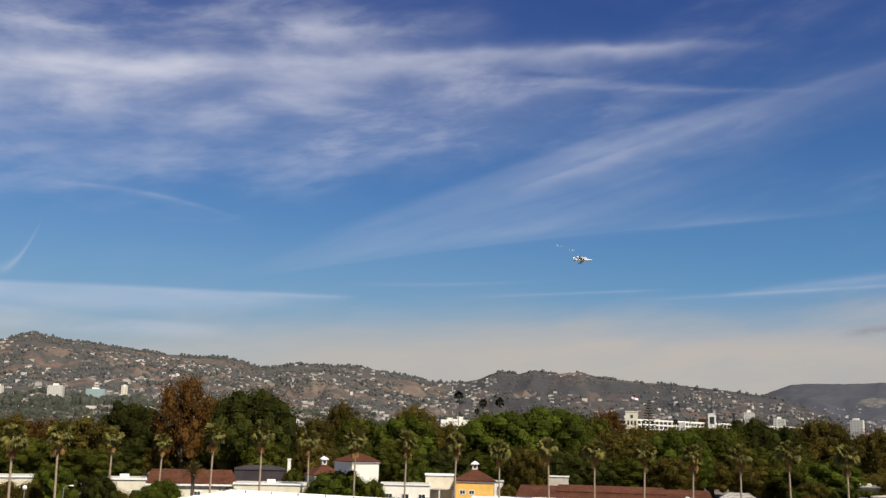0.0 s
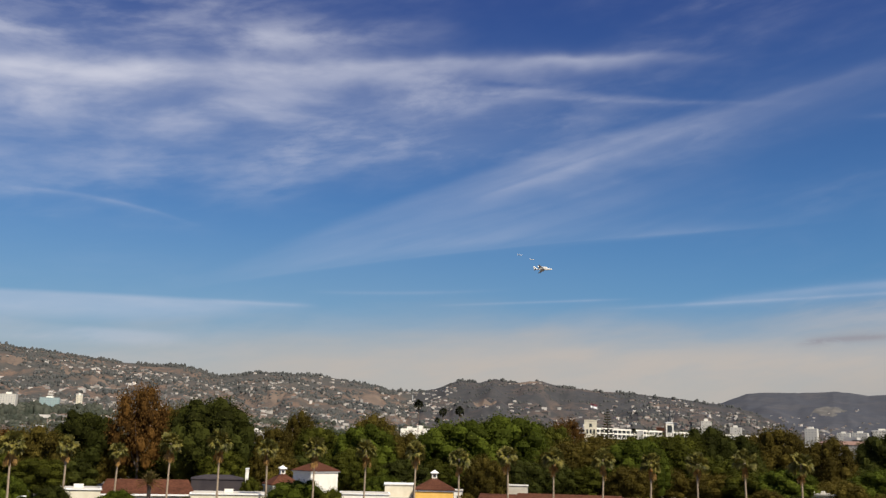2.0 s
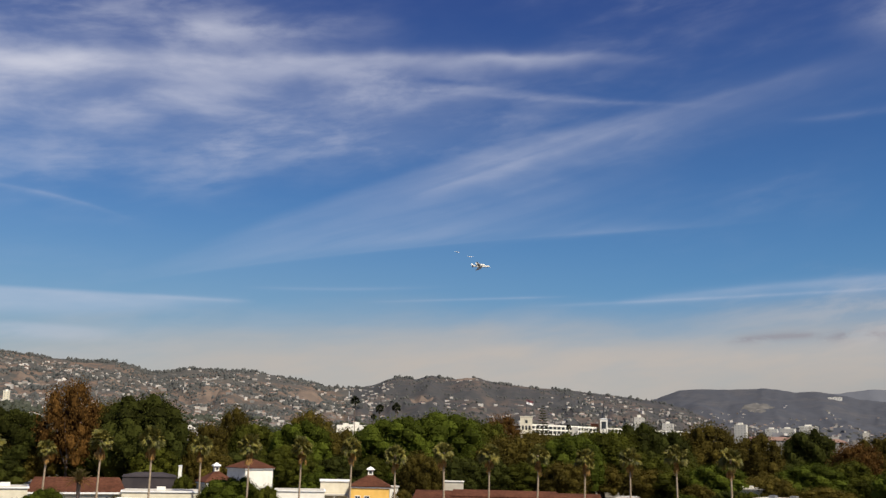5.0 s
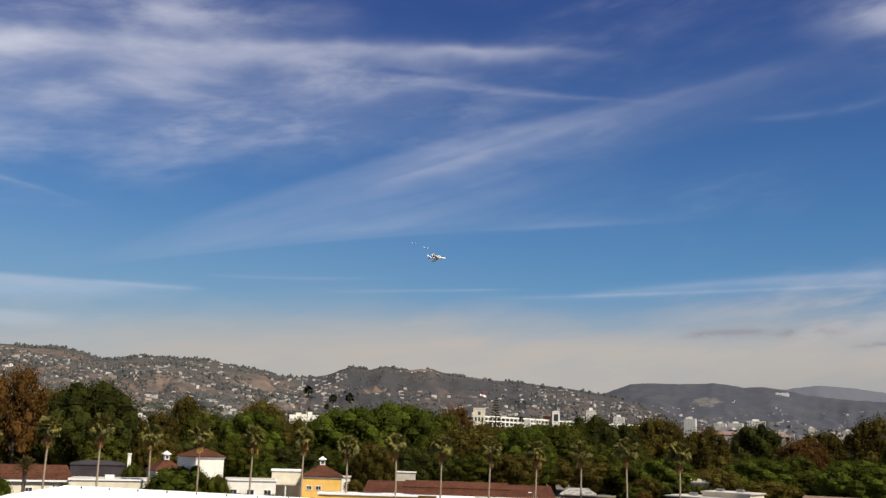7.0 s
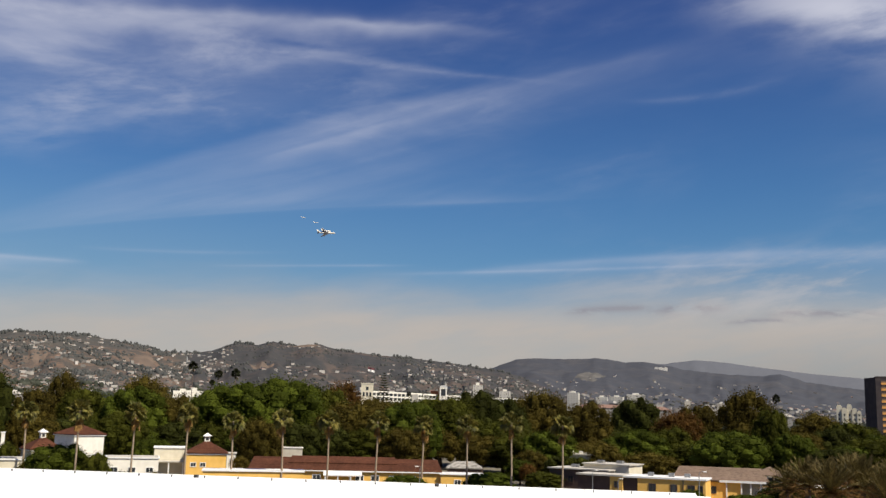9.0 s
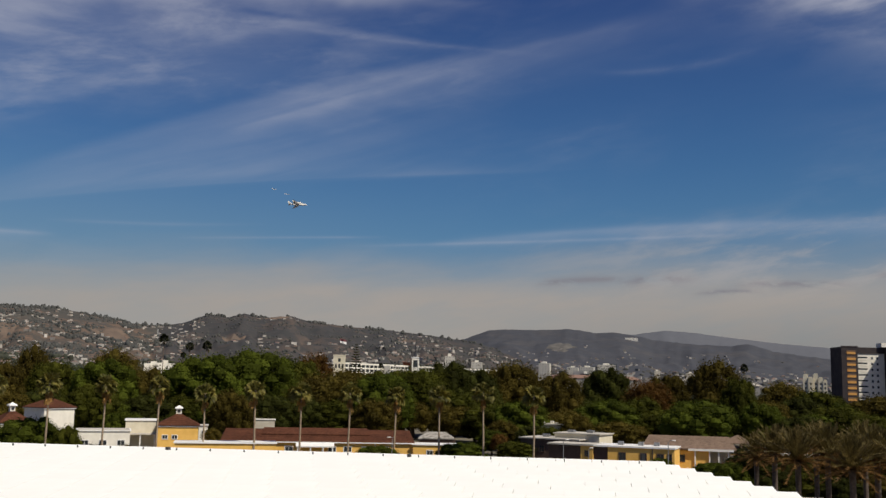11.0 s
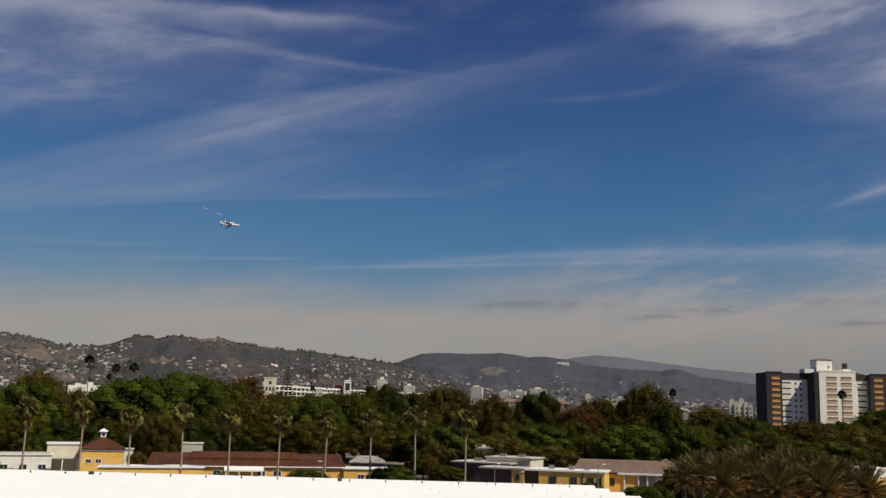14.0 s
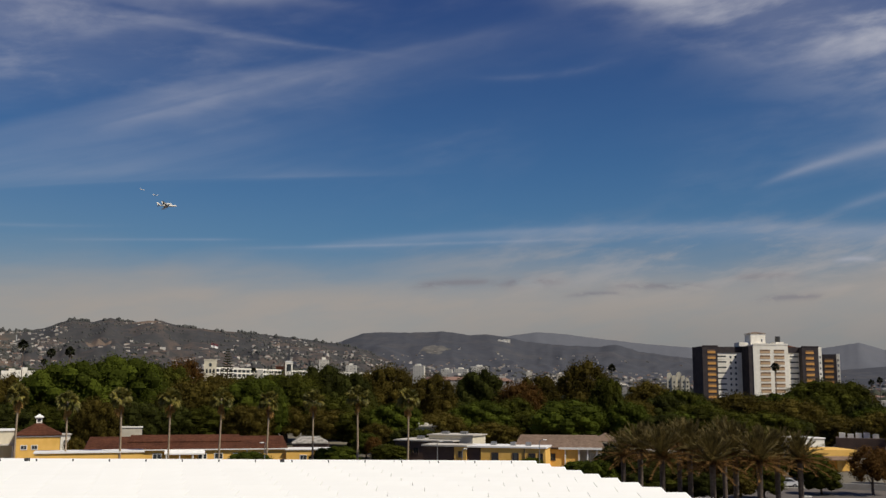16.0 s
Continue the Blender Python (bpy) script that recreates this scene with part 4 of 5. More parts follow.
def date_palm_meshes(seed):
    r2 = random.Random(seed)
    s = Shape()
    dry = Shape()
    for k in range(86):
        a = k * 2.39996
        q0 = k / 86
        el = 1.5 - 1.75 * q0 ** 1.25 + r2.uniform(-0.1, 0.1)
        L = r2.uniform(3.3, 4.3)
        to = dry if q0 > 0.68 else s
        d = Vector((math.cos(a), math.sin(a), 0))
        side = Vector((-d.y, d.x, 0))
        prev = None
        for j in range(10):
            q = j / 9
            pt = d * (math.cos(el) * L * q) + Vector((0, 0, math.sin(el) * L * q - 0.8 * q ** 2.4))
            if prev is not None:
                to.add([prev - side * 0.035, prev + side * 0.035, pt + side * 0.025, pt - side * 0.025], [(0, 1, 2, 3)])
                along = (pt - prev).normalized()
                up = side.cross(along)
                for sg, f in itertools.product((-1, 1), (0.1, 0.4, 0.7)):
                    b = prev.lerp(pt, f)
                    tip = b + side * sg * 0.36 * (1.2 - q * 0.6) + along * 0.42 - up * r2.uniform(-0.05, 0.22)
                    to.add([b - along * 0.06, tip, b + along * 0.07], [(0, 1, 2)])
            prev = pt
    return s.mesh("crown", "date_leaf"), dry.mesh("dry_fronds", "dry_frond")


DATE = [date_palm_meshes(s) for s in (1, 2)]
for i, (az, d, top, sc) in enumerate([(34.9, 124, 8.6, 1.05), (36.1, 114, 8.6, 1.1), (37.6, 118, 8.9, 1.15), (38.8, 108, 8.4, 1.1), (40.0, 114, 8.9, 1.15),
                                      (41.2, 110, 8.6, 1.1), (42.1, 122, 8.3, 1.05), (37.0, 132, 9.0, 1.0), (39.4, 130, 9.0, 1.1), (34.0, 132, 7.6, 0.95), (43.3, 120, 8.2, 1.0), (-13.4, 172, 8.6, 0.62)]):
    p = polar(az, d)
    ob = thing("date_palm", "stout date palm with arching dusty green fronds", "palm tree", pose(p.x, p.y, 0, 0, 0, i * 50), "date palms by the car park" if az > 0 else "small palms among the houses")
    s = Shape().tube([(0, 0, -0.1), (0, 0, 0.4), (0.05, 0, top * 0.5), (0.05, 0, top - 0.5), (0.05, 0, top)], [0.42, 0.33, 0.29, 0.32, 0.40], 9)
    part("trunk", s, "bark", ob, smooth=True)
    for nm, me, lab in (("crown", DATE[i % 2][0], ""), ("dry_fronds", DATE[i % 2][1], "drooping dry brown fronds")):
        c = part(nm, me, "", ob, lab, (0.05, 0, top))
        c.scale = (sc,) * 3


# ---- buildings ----
WINDOWS = {}


def window(parent, x, y, z, w, h, frame_mat="trim", bars=True):
    """A window proud of a front wall at y: a frame and a dark pane under it."""
    key = (round(w, 2), round(h, 2), frame_mat, bars)
    if key not in WINDOWS:
        t = min(0.12, w * 0.12)
        s = Shape()
        s.box(-w / 2, -w / 2 + t, -0.06, 0.04, 0, h).box(w / 2 - t, w / 2, -0.06, 0.04, 0, h)
        s.box(-w / 2 + t, w / 2 - t, -0.06, 0.04, h - t, h).box(-w / 2 + t, w / 2 - t, -0.06, 0.04, 0, t)
        if bars:
            s.box(-t / 4, t / 4, -0.05, 0.03, t, h - t)
        g = Shape().box(-w / 2 + t, w / 2 - t, -0.02, 0.02, t, h - t)
        WINDOWS[key] = (s.mesh("window", frame_mat), g.mesh("pane", "glass"))
    f, g = WINDOWS[key]
    ob = part("window", f, "", parent, "", (x, y - 0.03, z))
    part("pane", g, "", ob)
    return ob


def walls_with(parent, x0, x1, y0, y1, h, mat, label="", z0=0.0):
    return part("wall", Shape().box(x0, x1, y0, y1, z0, h), mat, parent, label)


def hip_roof(x0, x1, y0, y1, z, rise, over=0.5, run=None):
    """A hipped roof with a thick edge; run is how far the hips come in."""
    x0, x1, y0, y1 = x0 - over, x1 + over, y0 - over, y1 + over
    run = min((y1 - y0) / 2, (x1 - x0) / 2) if run is None else run
    ym = (y0 + y1) / 2
    s = Shape()
    v = [(x0, y0, z), (x1, y0, z), (x1, y1, z), (x0, y1, z), (x0, y0, z + 0.15), (x1, y0, z + 0.15), (x1, y1, z + 0.15), (x0, y1, z + 0.15),
         (x0 + run, ym, z + rise), (x1 - run, ym, z + rise)]
    f = [(3, 2, 1, 0), (0, 1, 5, 4), (1, 2, 6, 5), (2, 3, 7, 6), (3, 0, 4, 7), (4, 5, 9, 8), (6, 7, 8, 9), (5, 6, 9), (7, 4, 8)]
    return s.add(v, f)


def tile_rows(parent, x0, x1, y0, ym, z, rise, run_l, run_r, rows=7, mat="tile"):
    """Courses of roof tiles, each a little proud, on a front slope."""
    for k in range(rows):
        a, b = k / rows, (k + 1) / rows
        xa0, xa1 = x0 + run_l * a, x1 - run_r * a
        xb0, xb1 = x0 + run_l * b, x1 - run_r * b
        ya, yb = y0 + (ym - y0) * a, y0 + (ym - y0) * b
        za, zb = z + 0.22 + rise * a, z + 0.20 + rise * b
        s = Shape().add([(xa0, ya, za), (xa1, ya, za), (xb1, yb, zb), (xb0, yb, zb), (xa0, ya, za - 0.12), (xa1, ya, za - 0.12)],
                        [(0, 1, 2, 3), (4, 5, 1, 0)])
        part("tile_course", s, mat, parent)


def cupola(parent, x, y, z, w=1.5):
    s = Shape().box(x - w / 2, x + w / 2, y - w / 2, y + w / 2, z - 0.4, z + 0.9)
    c = part("cupola", s, "white", parent, "white louvred cupola")
    part("cap", hip_roof(x - w / 2, x + w / 2, y - w / 2, y + w / 2, z + 0.9, 0.75, 0.3), "trim", c)
    part("louvre", Shape().box(x - w * 0.28, x + w * 0.28, y - w / 2 - 0.03, y - w / 2 + 0.02, z + 0.1, z + 0.7), "dark_metal", c)


# yellow house with a cupola
d = 212
h = thing("house", "yellow house with a brown hipped roof and white cupola", "house", facing(2.12, d))
walls_with(h, -4.0, 4.0, 0, 8.2, 6.35, "yellow")
part("cornice", Shape().box(-4.2, 4.2, -0.2, 8.4, 6.35, 6.6), "trim", h, "white cornice")
r = part("roof", hip_roof(-4.0, 4.0, 0, 8.2, 6.6, 2.55, 0.35), "tile", h)
tile_rows(r, -4.35, 4.35, -0.35, 4.1, 6.6, 2.4, 4.3, 4.3, 6)
cupola(h, 0, 4.1, 9.05, 1.1)
for x in (-2.5, -0.6):
    window(h, x, 0, 3.9, 1.2, 0.95)

# pale flat-roofed wing beside it
h = thing("house", "pale flat-roofed house wing with a porch roof", "house", facing(0.15, 216))
walls_with(h, -3.0, 3.0, 0, 8, 7.4, "cream")
part("parapet", Shape().box(-3.2, 3.2, -0.2, 8.2, 7.4, 7.6), "trim", h)
part("porch_roof", Shape().box(-3.4, 3.2, -3.0, -0.02, 4.7, 4.95), "flat_roof", h)
for x in (-3.1, 0, 2.8):
    part("post", Shape().box(x - 0.1, x + 0.1, -2.9, -2.7, 0, 4.7), "trim", h)

# long yellow building with the brown roof
d = 205
w = 38.2
h = thing("long_building", "long yellow single-storey building with a brown tiled roof", "building", facing(9.8, d))
walls_with(h, -w / 2, w / 2, 0, 11, 3.85, "yellow")
part("fascia", Shape().box(-w / 2 - 0.4, w / 2 + 0.4, -0.5, -0.3, 3.85, 4.05), "trim", h, "white eaves board")
r = part("roof", hip_roof(-w / 2, w / 2, 0, 11, 3.95, 2.3, 0.3, 0.6), "tile", h)
tile_rows(r, -w / 2 - 0.3, w / 2 + 0.3, -0.3, 5.5, 3.95, 2.15, 0.6, 0.6, 9)
part("ridge_roof", hip_roof(-11.4, 10.3, 2.6, 8.4, 5.3, 1.3, 0.1, 0.4), "tile", r)
for x in (-9.5, -5.8, 2.8, 5.9, 9.5, 13.3):
    window(h, x, 0, 2.05, 1.7, 1.2)
porch = part("porch_roof", Shape().add([(-4.4, -2.2, 3.35), (3.2, -2.2, 3.35), (3.2, -0.02, 4.0), (-4.4, -0.02, 4.0), (-4.4, -2.2, 3.1), (3.2, -2.2, 3.1), (3.2, -0.02, 3.75), (-4.4, -0.02, 3.75)],
             [(0, 1, 2, 3), (7, 6, 5, 4), (0, 4, 5, 1), (1, 5, 6, 2), (2, 6, 7, 3), (3, 7, 4, 0)]), "trim", h, "white porch roof")
for x in (-4.0, -1.5, 1.0, 2.9):
    part("post", Shape().box(x - 0.1, x + 0.1, -2.1, -1.9, 0, 3.15), "trim", h)
for x in (-14, 0.8, 11.4):
    part("downpipe", Shape().box(x - 0.08, x + 0.08, -0.14, -0.01, 0, 4.1), "trim", h)
# its lower front wing and the low wall line
h = thing("flat_wing", "low yellow wing with a white flat-roof edge", "building", facing(4.75, 190))
walls_with(h, -9.2, 9.0, 0, 6, 4.45, "yellow")
part("parapet", Shape().box(-9.4, 9.2, -0.25, 6.2, 4.45, 4.68), "trim", h)
h = thing("flat_wing", "low yellow wing with a white flat-roof edge", "building", facing(17.2, 205))
walls_with(h, -7.4, 2.4, 0, 6, 3.7, "yellow")
part("parapet", Shape().box(-7.6, 2.6, -0.25, 6.2, 3.7, 3.9), "trim", h)
for x in (-4, 0):
    window(h, x, 0, 1.7, 1.4, 1.1)
h = thing("white_shed", "small white outbuilding beside the yellow house", "shed", facing(3.6, 226))
walls_with(h, -1.5, 0.4, 0, 5, 6.0, "white")
part("roof", Shape().box(-1.7, 0.6, -0.2, 5.2, 6.0, 6.2), "flat_roof", h)
window(h, -0.5, 0, 4.2, 0.8, 0.9)

# small cream house with cupola and the white house behind
d = 208
h = thing("house", "small cream house with a brown hipped roof and cupola", "house", facing(-6.1, d, 18))
walls_with(h, -2.9, 2.9, 0, 6.2, 6.9, "cream")
part("cornice", Shape().box(-3.1, 3.1, -0.2, 6.4, 6.9, 7.15), "trim", h)
r = part("roof", hip_roof(-2.9, 2.9, 0, 6.2, 7.15, 2.4, 0.35), "tile", h)
tile_rows(r, -3.25, 3.25, -0.35, 3.1, 7.15, 2.25, 3.2, 3.2, 6)
cupola(h, 0, 3.1, 9.4, 0.95)
d = 245
h = thing("house", "tall white house with a brown hipped roof", "house", facing(-3.95, d, 37))
walls_with(h, -4.4, 3.6, 0, 7.2, 9.0, "white")
r = part("roof", hip_roof(-4.4, 3.6, 0, 7.2, 9.0, 2.2, 0.4), "tile", h)
tile_rows(r, -4.8, 4.0, -0.4, 3.6, 9.0, 2.05, 4.0, 4.0, 6)
part("eaves", Shape().box(-4.7, 3.9, -0.3, 7.5, 8.8, 9.0), "trim", h)

# brown-roofed house to the west
d = 196
h = thing("house", "low house with a wide brown gabled roof", "house", facing(-13.5, d))
walls_with(h, -8.2, 8.2, 0, 9, 5.6, "cream")
r = part("roof", hip_roof(-8.2, 8.2, 0, 9, 5.6, 2.6, 0.4, 1.2), "tile", h)
tile_rows(r, -8.6, 8.6, -0.4, 4.5, 5.6, 2.45, 1.2, 1.2, 8)
part("fascia", Shape().box(-8.7, 8.7, -0.55, -0.42, 5.45, 5.75), "trim", h)
for x in (-5.5, 1.2, 5.2):
    window(h, x, 0, 3.3, 1.3, 1.2)
# low cream flat buildings
for k, (az, dd, wd, dp, ht, mt, lab) in enumerate([
        (-17.0, 185, 7.2, 8, 6.9, "cream", "low cream flat-roofed house with a white window"), (-9.2, 192, 13.6, 8, 6.0, "cream", "low cream flat-roofed block behind a palm"),
        (-1.75, 205, 9.8, 8, 5.8, "white", "low cream flat-roofed annex with a dark gate"), (-22.6, 188, 7, 8, 7.0, "cream", "low cream house with a flat roof behind shrubs"),
        (6.8, 262, 5, 8, 6.1, "beige", "pale shed roof behind the long roof"), (-25.5, 180, 9, 8, 6.9, "beige", "beige flat-roofed house behind palms")]):
    h = thing("flat_house", lab, "house", facing(az, dd))
    walls_with(h, -wd / 2, wd / 2, 0, dp, ht, mt)
    part("parapet", Shape().box(-wd / 2 - 0.2, wd / 2 + 0.2, -0.2, dp + 0.2, ht, ht + 0.22), "trim", h)
    part("roof", Shape().box(-wd / 2 + 0.1, wd / 2 - 0.1, 0.1, dp - 0.1, ht + 0.22, ht + 0.27), "flat_roof", h)
    if k < 4:
        for x in np.linspace(-wd / 2 + 1.6, wd / 2 - 1.6, max(2, int(wd / 3.2))):
            window(h, float(x), 0, ht - 2.7, 1.5, 1.1)
    if k in (0, 1):
        part("roof_vent", Shape().box(-0.8, 0.8, 2, 3.2, ht + 0.27, ht + 0.9), "white", h)

# gabled hall behind the cream block; its dark colour stands for tree shade
h = thing("dark_hall", "hall with a plain dark grey wall, shade in its colour, and white chimney", "building", facing(-9.8, 222))
walls_with(h, -5.6, 5.2, 0, 10, 7.5, "dark_wall")
part("roof", hip_roof(-5.6, 5.2, 0, 10, 7.5, 0.9, 0.15, 3.0), "dark_wall", h)
chimney = part("chimney", Shape().box(5.6, 6.3, 1, 1.8, 0, 9.8), "white", h, "white chimney")
part("chimney_cap", Shape().box(5.5, 6.4, 0.9, 1.9, 9.8, 10.0), "trim", chimney)
# pale corrugated shed
h = thing("shed", "pale grey shed with a shallow uneven roof", "shed", facing(16.5, 232))
walls_with(h, -4.1, 4.1, 0, 8, 3.5, "brown_wall")
r = part("roof", hip_roof(-4.1, 3.6, 0, 8, 3.5, 1.5, 0.3, 2.2), "shed_roof", h)
tile_rows(r, -4.4, 3.9, -0.3, 4.0, 3.5, 1.3, 2.2, 2.2, 5, "shed_roof")

# brown and yellow flat-roofed blocks
h = thing("apartment_block", "brown and cream flat-roofed block with rooftop units", "building", facing(23.6, 214, -24))
walls_with(h, -10, 3.4, 0, 9, 4.9, "brown_wall")
part("roof", Shape().box(-10.3, 3.7, -0.3, 9.3, 4.9, 5.15), "flat_roof", h)
part("upper_wall", Shape().box(-3.6, 6.6, 3.5, 11, 0, 6.0), "cream", h, "cream upper wall")
part("upper_roof", Shape().box(-3.9, 6.9, 3.2, 11.3, 6.0, 6.25), "flat_roof", h)
for x, y in ((-6, 4), (-1, 6), (3, 7)):
    part("roof_unit", Shape().box(x - 0.7, x + 0.7, y, y + 1.2, 5.15 if y < 5 else 6.25, 5.8 if y < 5 else 6.8), "metal", h)
for x in (-8, -5, -2, 1):
    window(h, x, 0, 2.2, 1.3, 1.4, "brown_wall")
h = thing("yellow_block", "yellow flat-roofed block with a brown side wall", "building", facing(24.85, 198, -20))
walls_with(h, -1.1, 1.4, 0, 6, 4.75, "yellow")
part("side_wall", Shape().box(-7.8, -1.1, 0.3, 6, 0, 4.6), "brown_wall", h, "dark brown wall")
part("roof", Shape().box(-8.0, 1.6, -0.25, 6.2, 4.75, 5.05), "flat_roof", h)
window(h, 0.2, 0, 2.7, 1.0, 1.2, "brown_wall")
h = thing("yellow_block", "long yellow flat-roofed block with white roof edge", "building", facing(27.6, 196, -10))
walls_with(h, -5.4, 7.2, 0, 8, 4.7, "yellow")
part("side_wall", Shape().box(-8.5, -5.4, 0.4, 8, 0, 4.55), "brown_wall", h, "dark brown wall")
part("roof", Shape().box(-8.7, 7.4, -0.25, 8.2, 4.7, 5.0), "trim", h)
for x, wd in ((-2.6, 1.4), (1.4, 1.3), (4.6, 1.4), (6.3, 0.9)):
    window(h, x, 0, 2.2, wd, 1.6, "brown_wall")
for x in (-3.5, 0.4, 3.4):
    part("roof_unit", Shape().box(x - 0.5, x + 0.5, 3, 4, 5.0, 5.7), "metal", h)
part("drainpipe", Shape().box(3.05, 3.2, -0.16, -0.02, 0, 4.7), "dark_metal", h)

# grey-roofed pavilion
d = 202
h = thing("pavilion", "low building with a wide grey-brown roof and white posts", "building", facing(30.7, d))
walls_with(h, -8.6, 3.0, 0, 10, 4.2, "yellow")
part("back_wall", Shape().box(3.0, 6.9, 2.4, 10, 0, 4.2), "beige", h)
r = part("roof", hip_roof(-9.4, 7.6, 0, 10, 4.4, 2.35, 0.5, 1.3), "grey_roof", h)
tile_rows(r, -9.9, 8.1, -0.5, 5.0, 4.4, 2.2, 1.3, 1.3, 8, "grey_roof")
part("fascia", Shape().box(-1.0, 7.5, -0.65, -0.5, 4.2, 4.6), "trim", h, "white eaves beam")
part("gable", hip_roof(6.0, 11.5, 10.6, 16, 5.2, 1.7, 0.3), "grey_roof", h)
for x in (0.3, 3.0, 4.7, 6.5):
    part("post", Shape().box(x - 0.13, x + 0.13, -0.3, -0.04, 0, 4.2), "trim", h, "white post")
for x in (-7, -4.6, -2.2):
    window(h, x, 0, 2.0, 1.2, 1.4, "brown_wall")

# white and yellow buildings to the east
h = thing("white_block", "white plaster block with one dark window", "building", facing(44.0, 232, 36))
walls_with(h, -2.8, 2.8, 0, 8, 5.6, "white")
part("roof", Shape().box(-3.0, 3.0, -0.2, 8.2, 5.6, 5.85), "trim", h)
window(h, -1.5, 0, 3.3, 1.0, 1.2)
h = thing("yellow_shop", "bright yellow building with a covered porch and columns", "building", facing(45.0, 215, 24))
walls_with(h, -5.5, 4.4, 2.5, 10, 4.2, "yellow")
part("parapet", Shape().box(-5.7, 4.6, -0.2, 10.2, 3.1, 4.3), "yellow", h)
part("canopy", Shape().add([(-5.5, -1.4, 2.5), (4.4, -1.4, 2.5), (4.4, -0.22, 3.1), (-5.5, -0.22, 3.1), (-5.5, -1.4, 2.35), (4.4, -1.4, 2.35), (4.4, -0.22, 2.95), (-5.5, -0.22, 2.95)],
     [(0, 1, 2, 3), (7, 6, 5, 4), (0, 4, 5, 1), (1, 5, 6, 2), (2, 6, 7, 3), (3, 7, 4, 0)]), "grey_roof", h)
for x in (1.0, 3.8):
    part("column", Shape().box(x - 0.45, x + 0.45, -0.1, 0.7, 0, 3.1), "yellow", h)
h = thing("yellow_shop", "yellow building seen between the date palm trunks", "building", facing(38.8, 206))
walls_with(h, -20, 12, 0, 8, 3.4, "yellow")
part("roof", Shape().box(-20.3, 12.3, -0.3, 8.3, 3.4, 3.7), "flat_roof", h)
for x in (-17, -13, -8, -3, 2, 6, 10):
    window(h, x, 0, 1.2, 1.3, 1.3)
h = thing("rooftop_plant", "white rooftop machines on a low dark building", "building", facing(46.2, 262))
walls_with(h, -5, 6, 0, 10, 4.6, "brown_wall")
for x in (-3.5, -1.6, 0.2, 2.0, 4.0):
    part("roof_unit", Shape().box(x - 0.7, x + 0.7, 2, 3.5, 4.6, 5.7 + 0.2 * math.sin(x)), "white", h)
for k, (az, dd, wd, ht) in enumerate([(20.6, 300, 14, 8.4), (21.4, 280, 9, 6.6), (22.2, 262, 12, 6.2)]):
    h = thing("flat_house", "pale flat roof with vents between the trees", "house", facing(az, dd, -12))
    walls_with(h, -wd / 2, wd / 2, 0, 9, ht, "cream")
    part("roof", Shape().box(-wd / 2 - 0.3, wd / 2 + 0.3, -0.3, 9.3, ht, ht + 0.3), "flat_roof", h)
    for j in range(4):
        part("roof_vent", Shape().box(-wd / 2 + 1.5 + j * 2.4, -wd / 2 + 2.3 + j * 2.4, 2, 3, ht + 0.3, ht + 0.9), "white", h)


# ---- apartment tower ----
def tower_block(parent, x0, x1, y0, y1, z1, mat, label):
    return part("wall", Shape().box(x0, x1, y0, y1, 0, z1), mat, parent, label)


BAL = {}


def balcony(parent, x, y, z, w, mat):
    """A parapet with a dark panel above it; the bay's shade is in the panel's colour."""
    key = (w, mat)
    if key not in BAL:
        BAL[key] = (Shape().box(-w / 2, w / 2, -0.16, 0.05, 0, 1.15).mesh("balcony", mat), Shape().box(-w / 2, w / 2, -0.1, 0.03, 1.15, 1.95).mesh("opening", "glass" if mat == "white" else "shaded_bay"))
    b = part("balcony", BAL[key][0], "", parent, "", (x, y, z))
    part("opening", BAL[key][1], "", b)


T = thing("apartment_tower", "twelve-storey white and dark apartment tower with balconies", "apartment building", facing(41.35, 572, 23))
FL = 3.02
tower_block(T, -31, -22.6, 0, 16, 39.4, "dark_wall", "dark wing")
tower_block(T, -22.6, -7.0, 5, 18, 36.2, "white", "white recessed front")
part("attic", Shape().box(-22.6, -7.0, 4.6, 18, 36.2, 39.4), "dark_wall", T, "dark attic band")
# strip for the centre's shaded side wall, shade put into its dark colour
tower_block(T, -7.0, -4.6, -4.6, 20, 39.6, "dark_wall", "brown flank with its shade in the dark colour")
tower_block(T, -4.6, 15.0, -5, 20, 40.3, "white", "white centre")
tower_block(T, 15.0, 25.2, 4, 18, 36.2, "white", "white recessed front")
part("attic", Shape().box(15.0, 25.2, 3.6, 18, 36.2, 39.3), "dark_wall", T, "dark attic band")
tower_block(T, 25.2, 34.6, 0, 16, 39.3, "dark_wall", "dark wing")
tower_block(T, 34.6, 36.6, 0.4, 17, 39.4, "white", "white end wall")
for x0, x1, y0 in ((-31, -22.6, 0), (25.2, 34.6, 0), (-4.6, 15, -5)):
    part("parapet", Shape().box(x0 - 0.15, x1 + 0.15, y0 - 0.15, y0 + 0.3, 39.2 if y0 == 0 else 40.1, 39.9 if y0 == 0 else 40.9), "dark_wall" if y0 == 0 else "white", T)
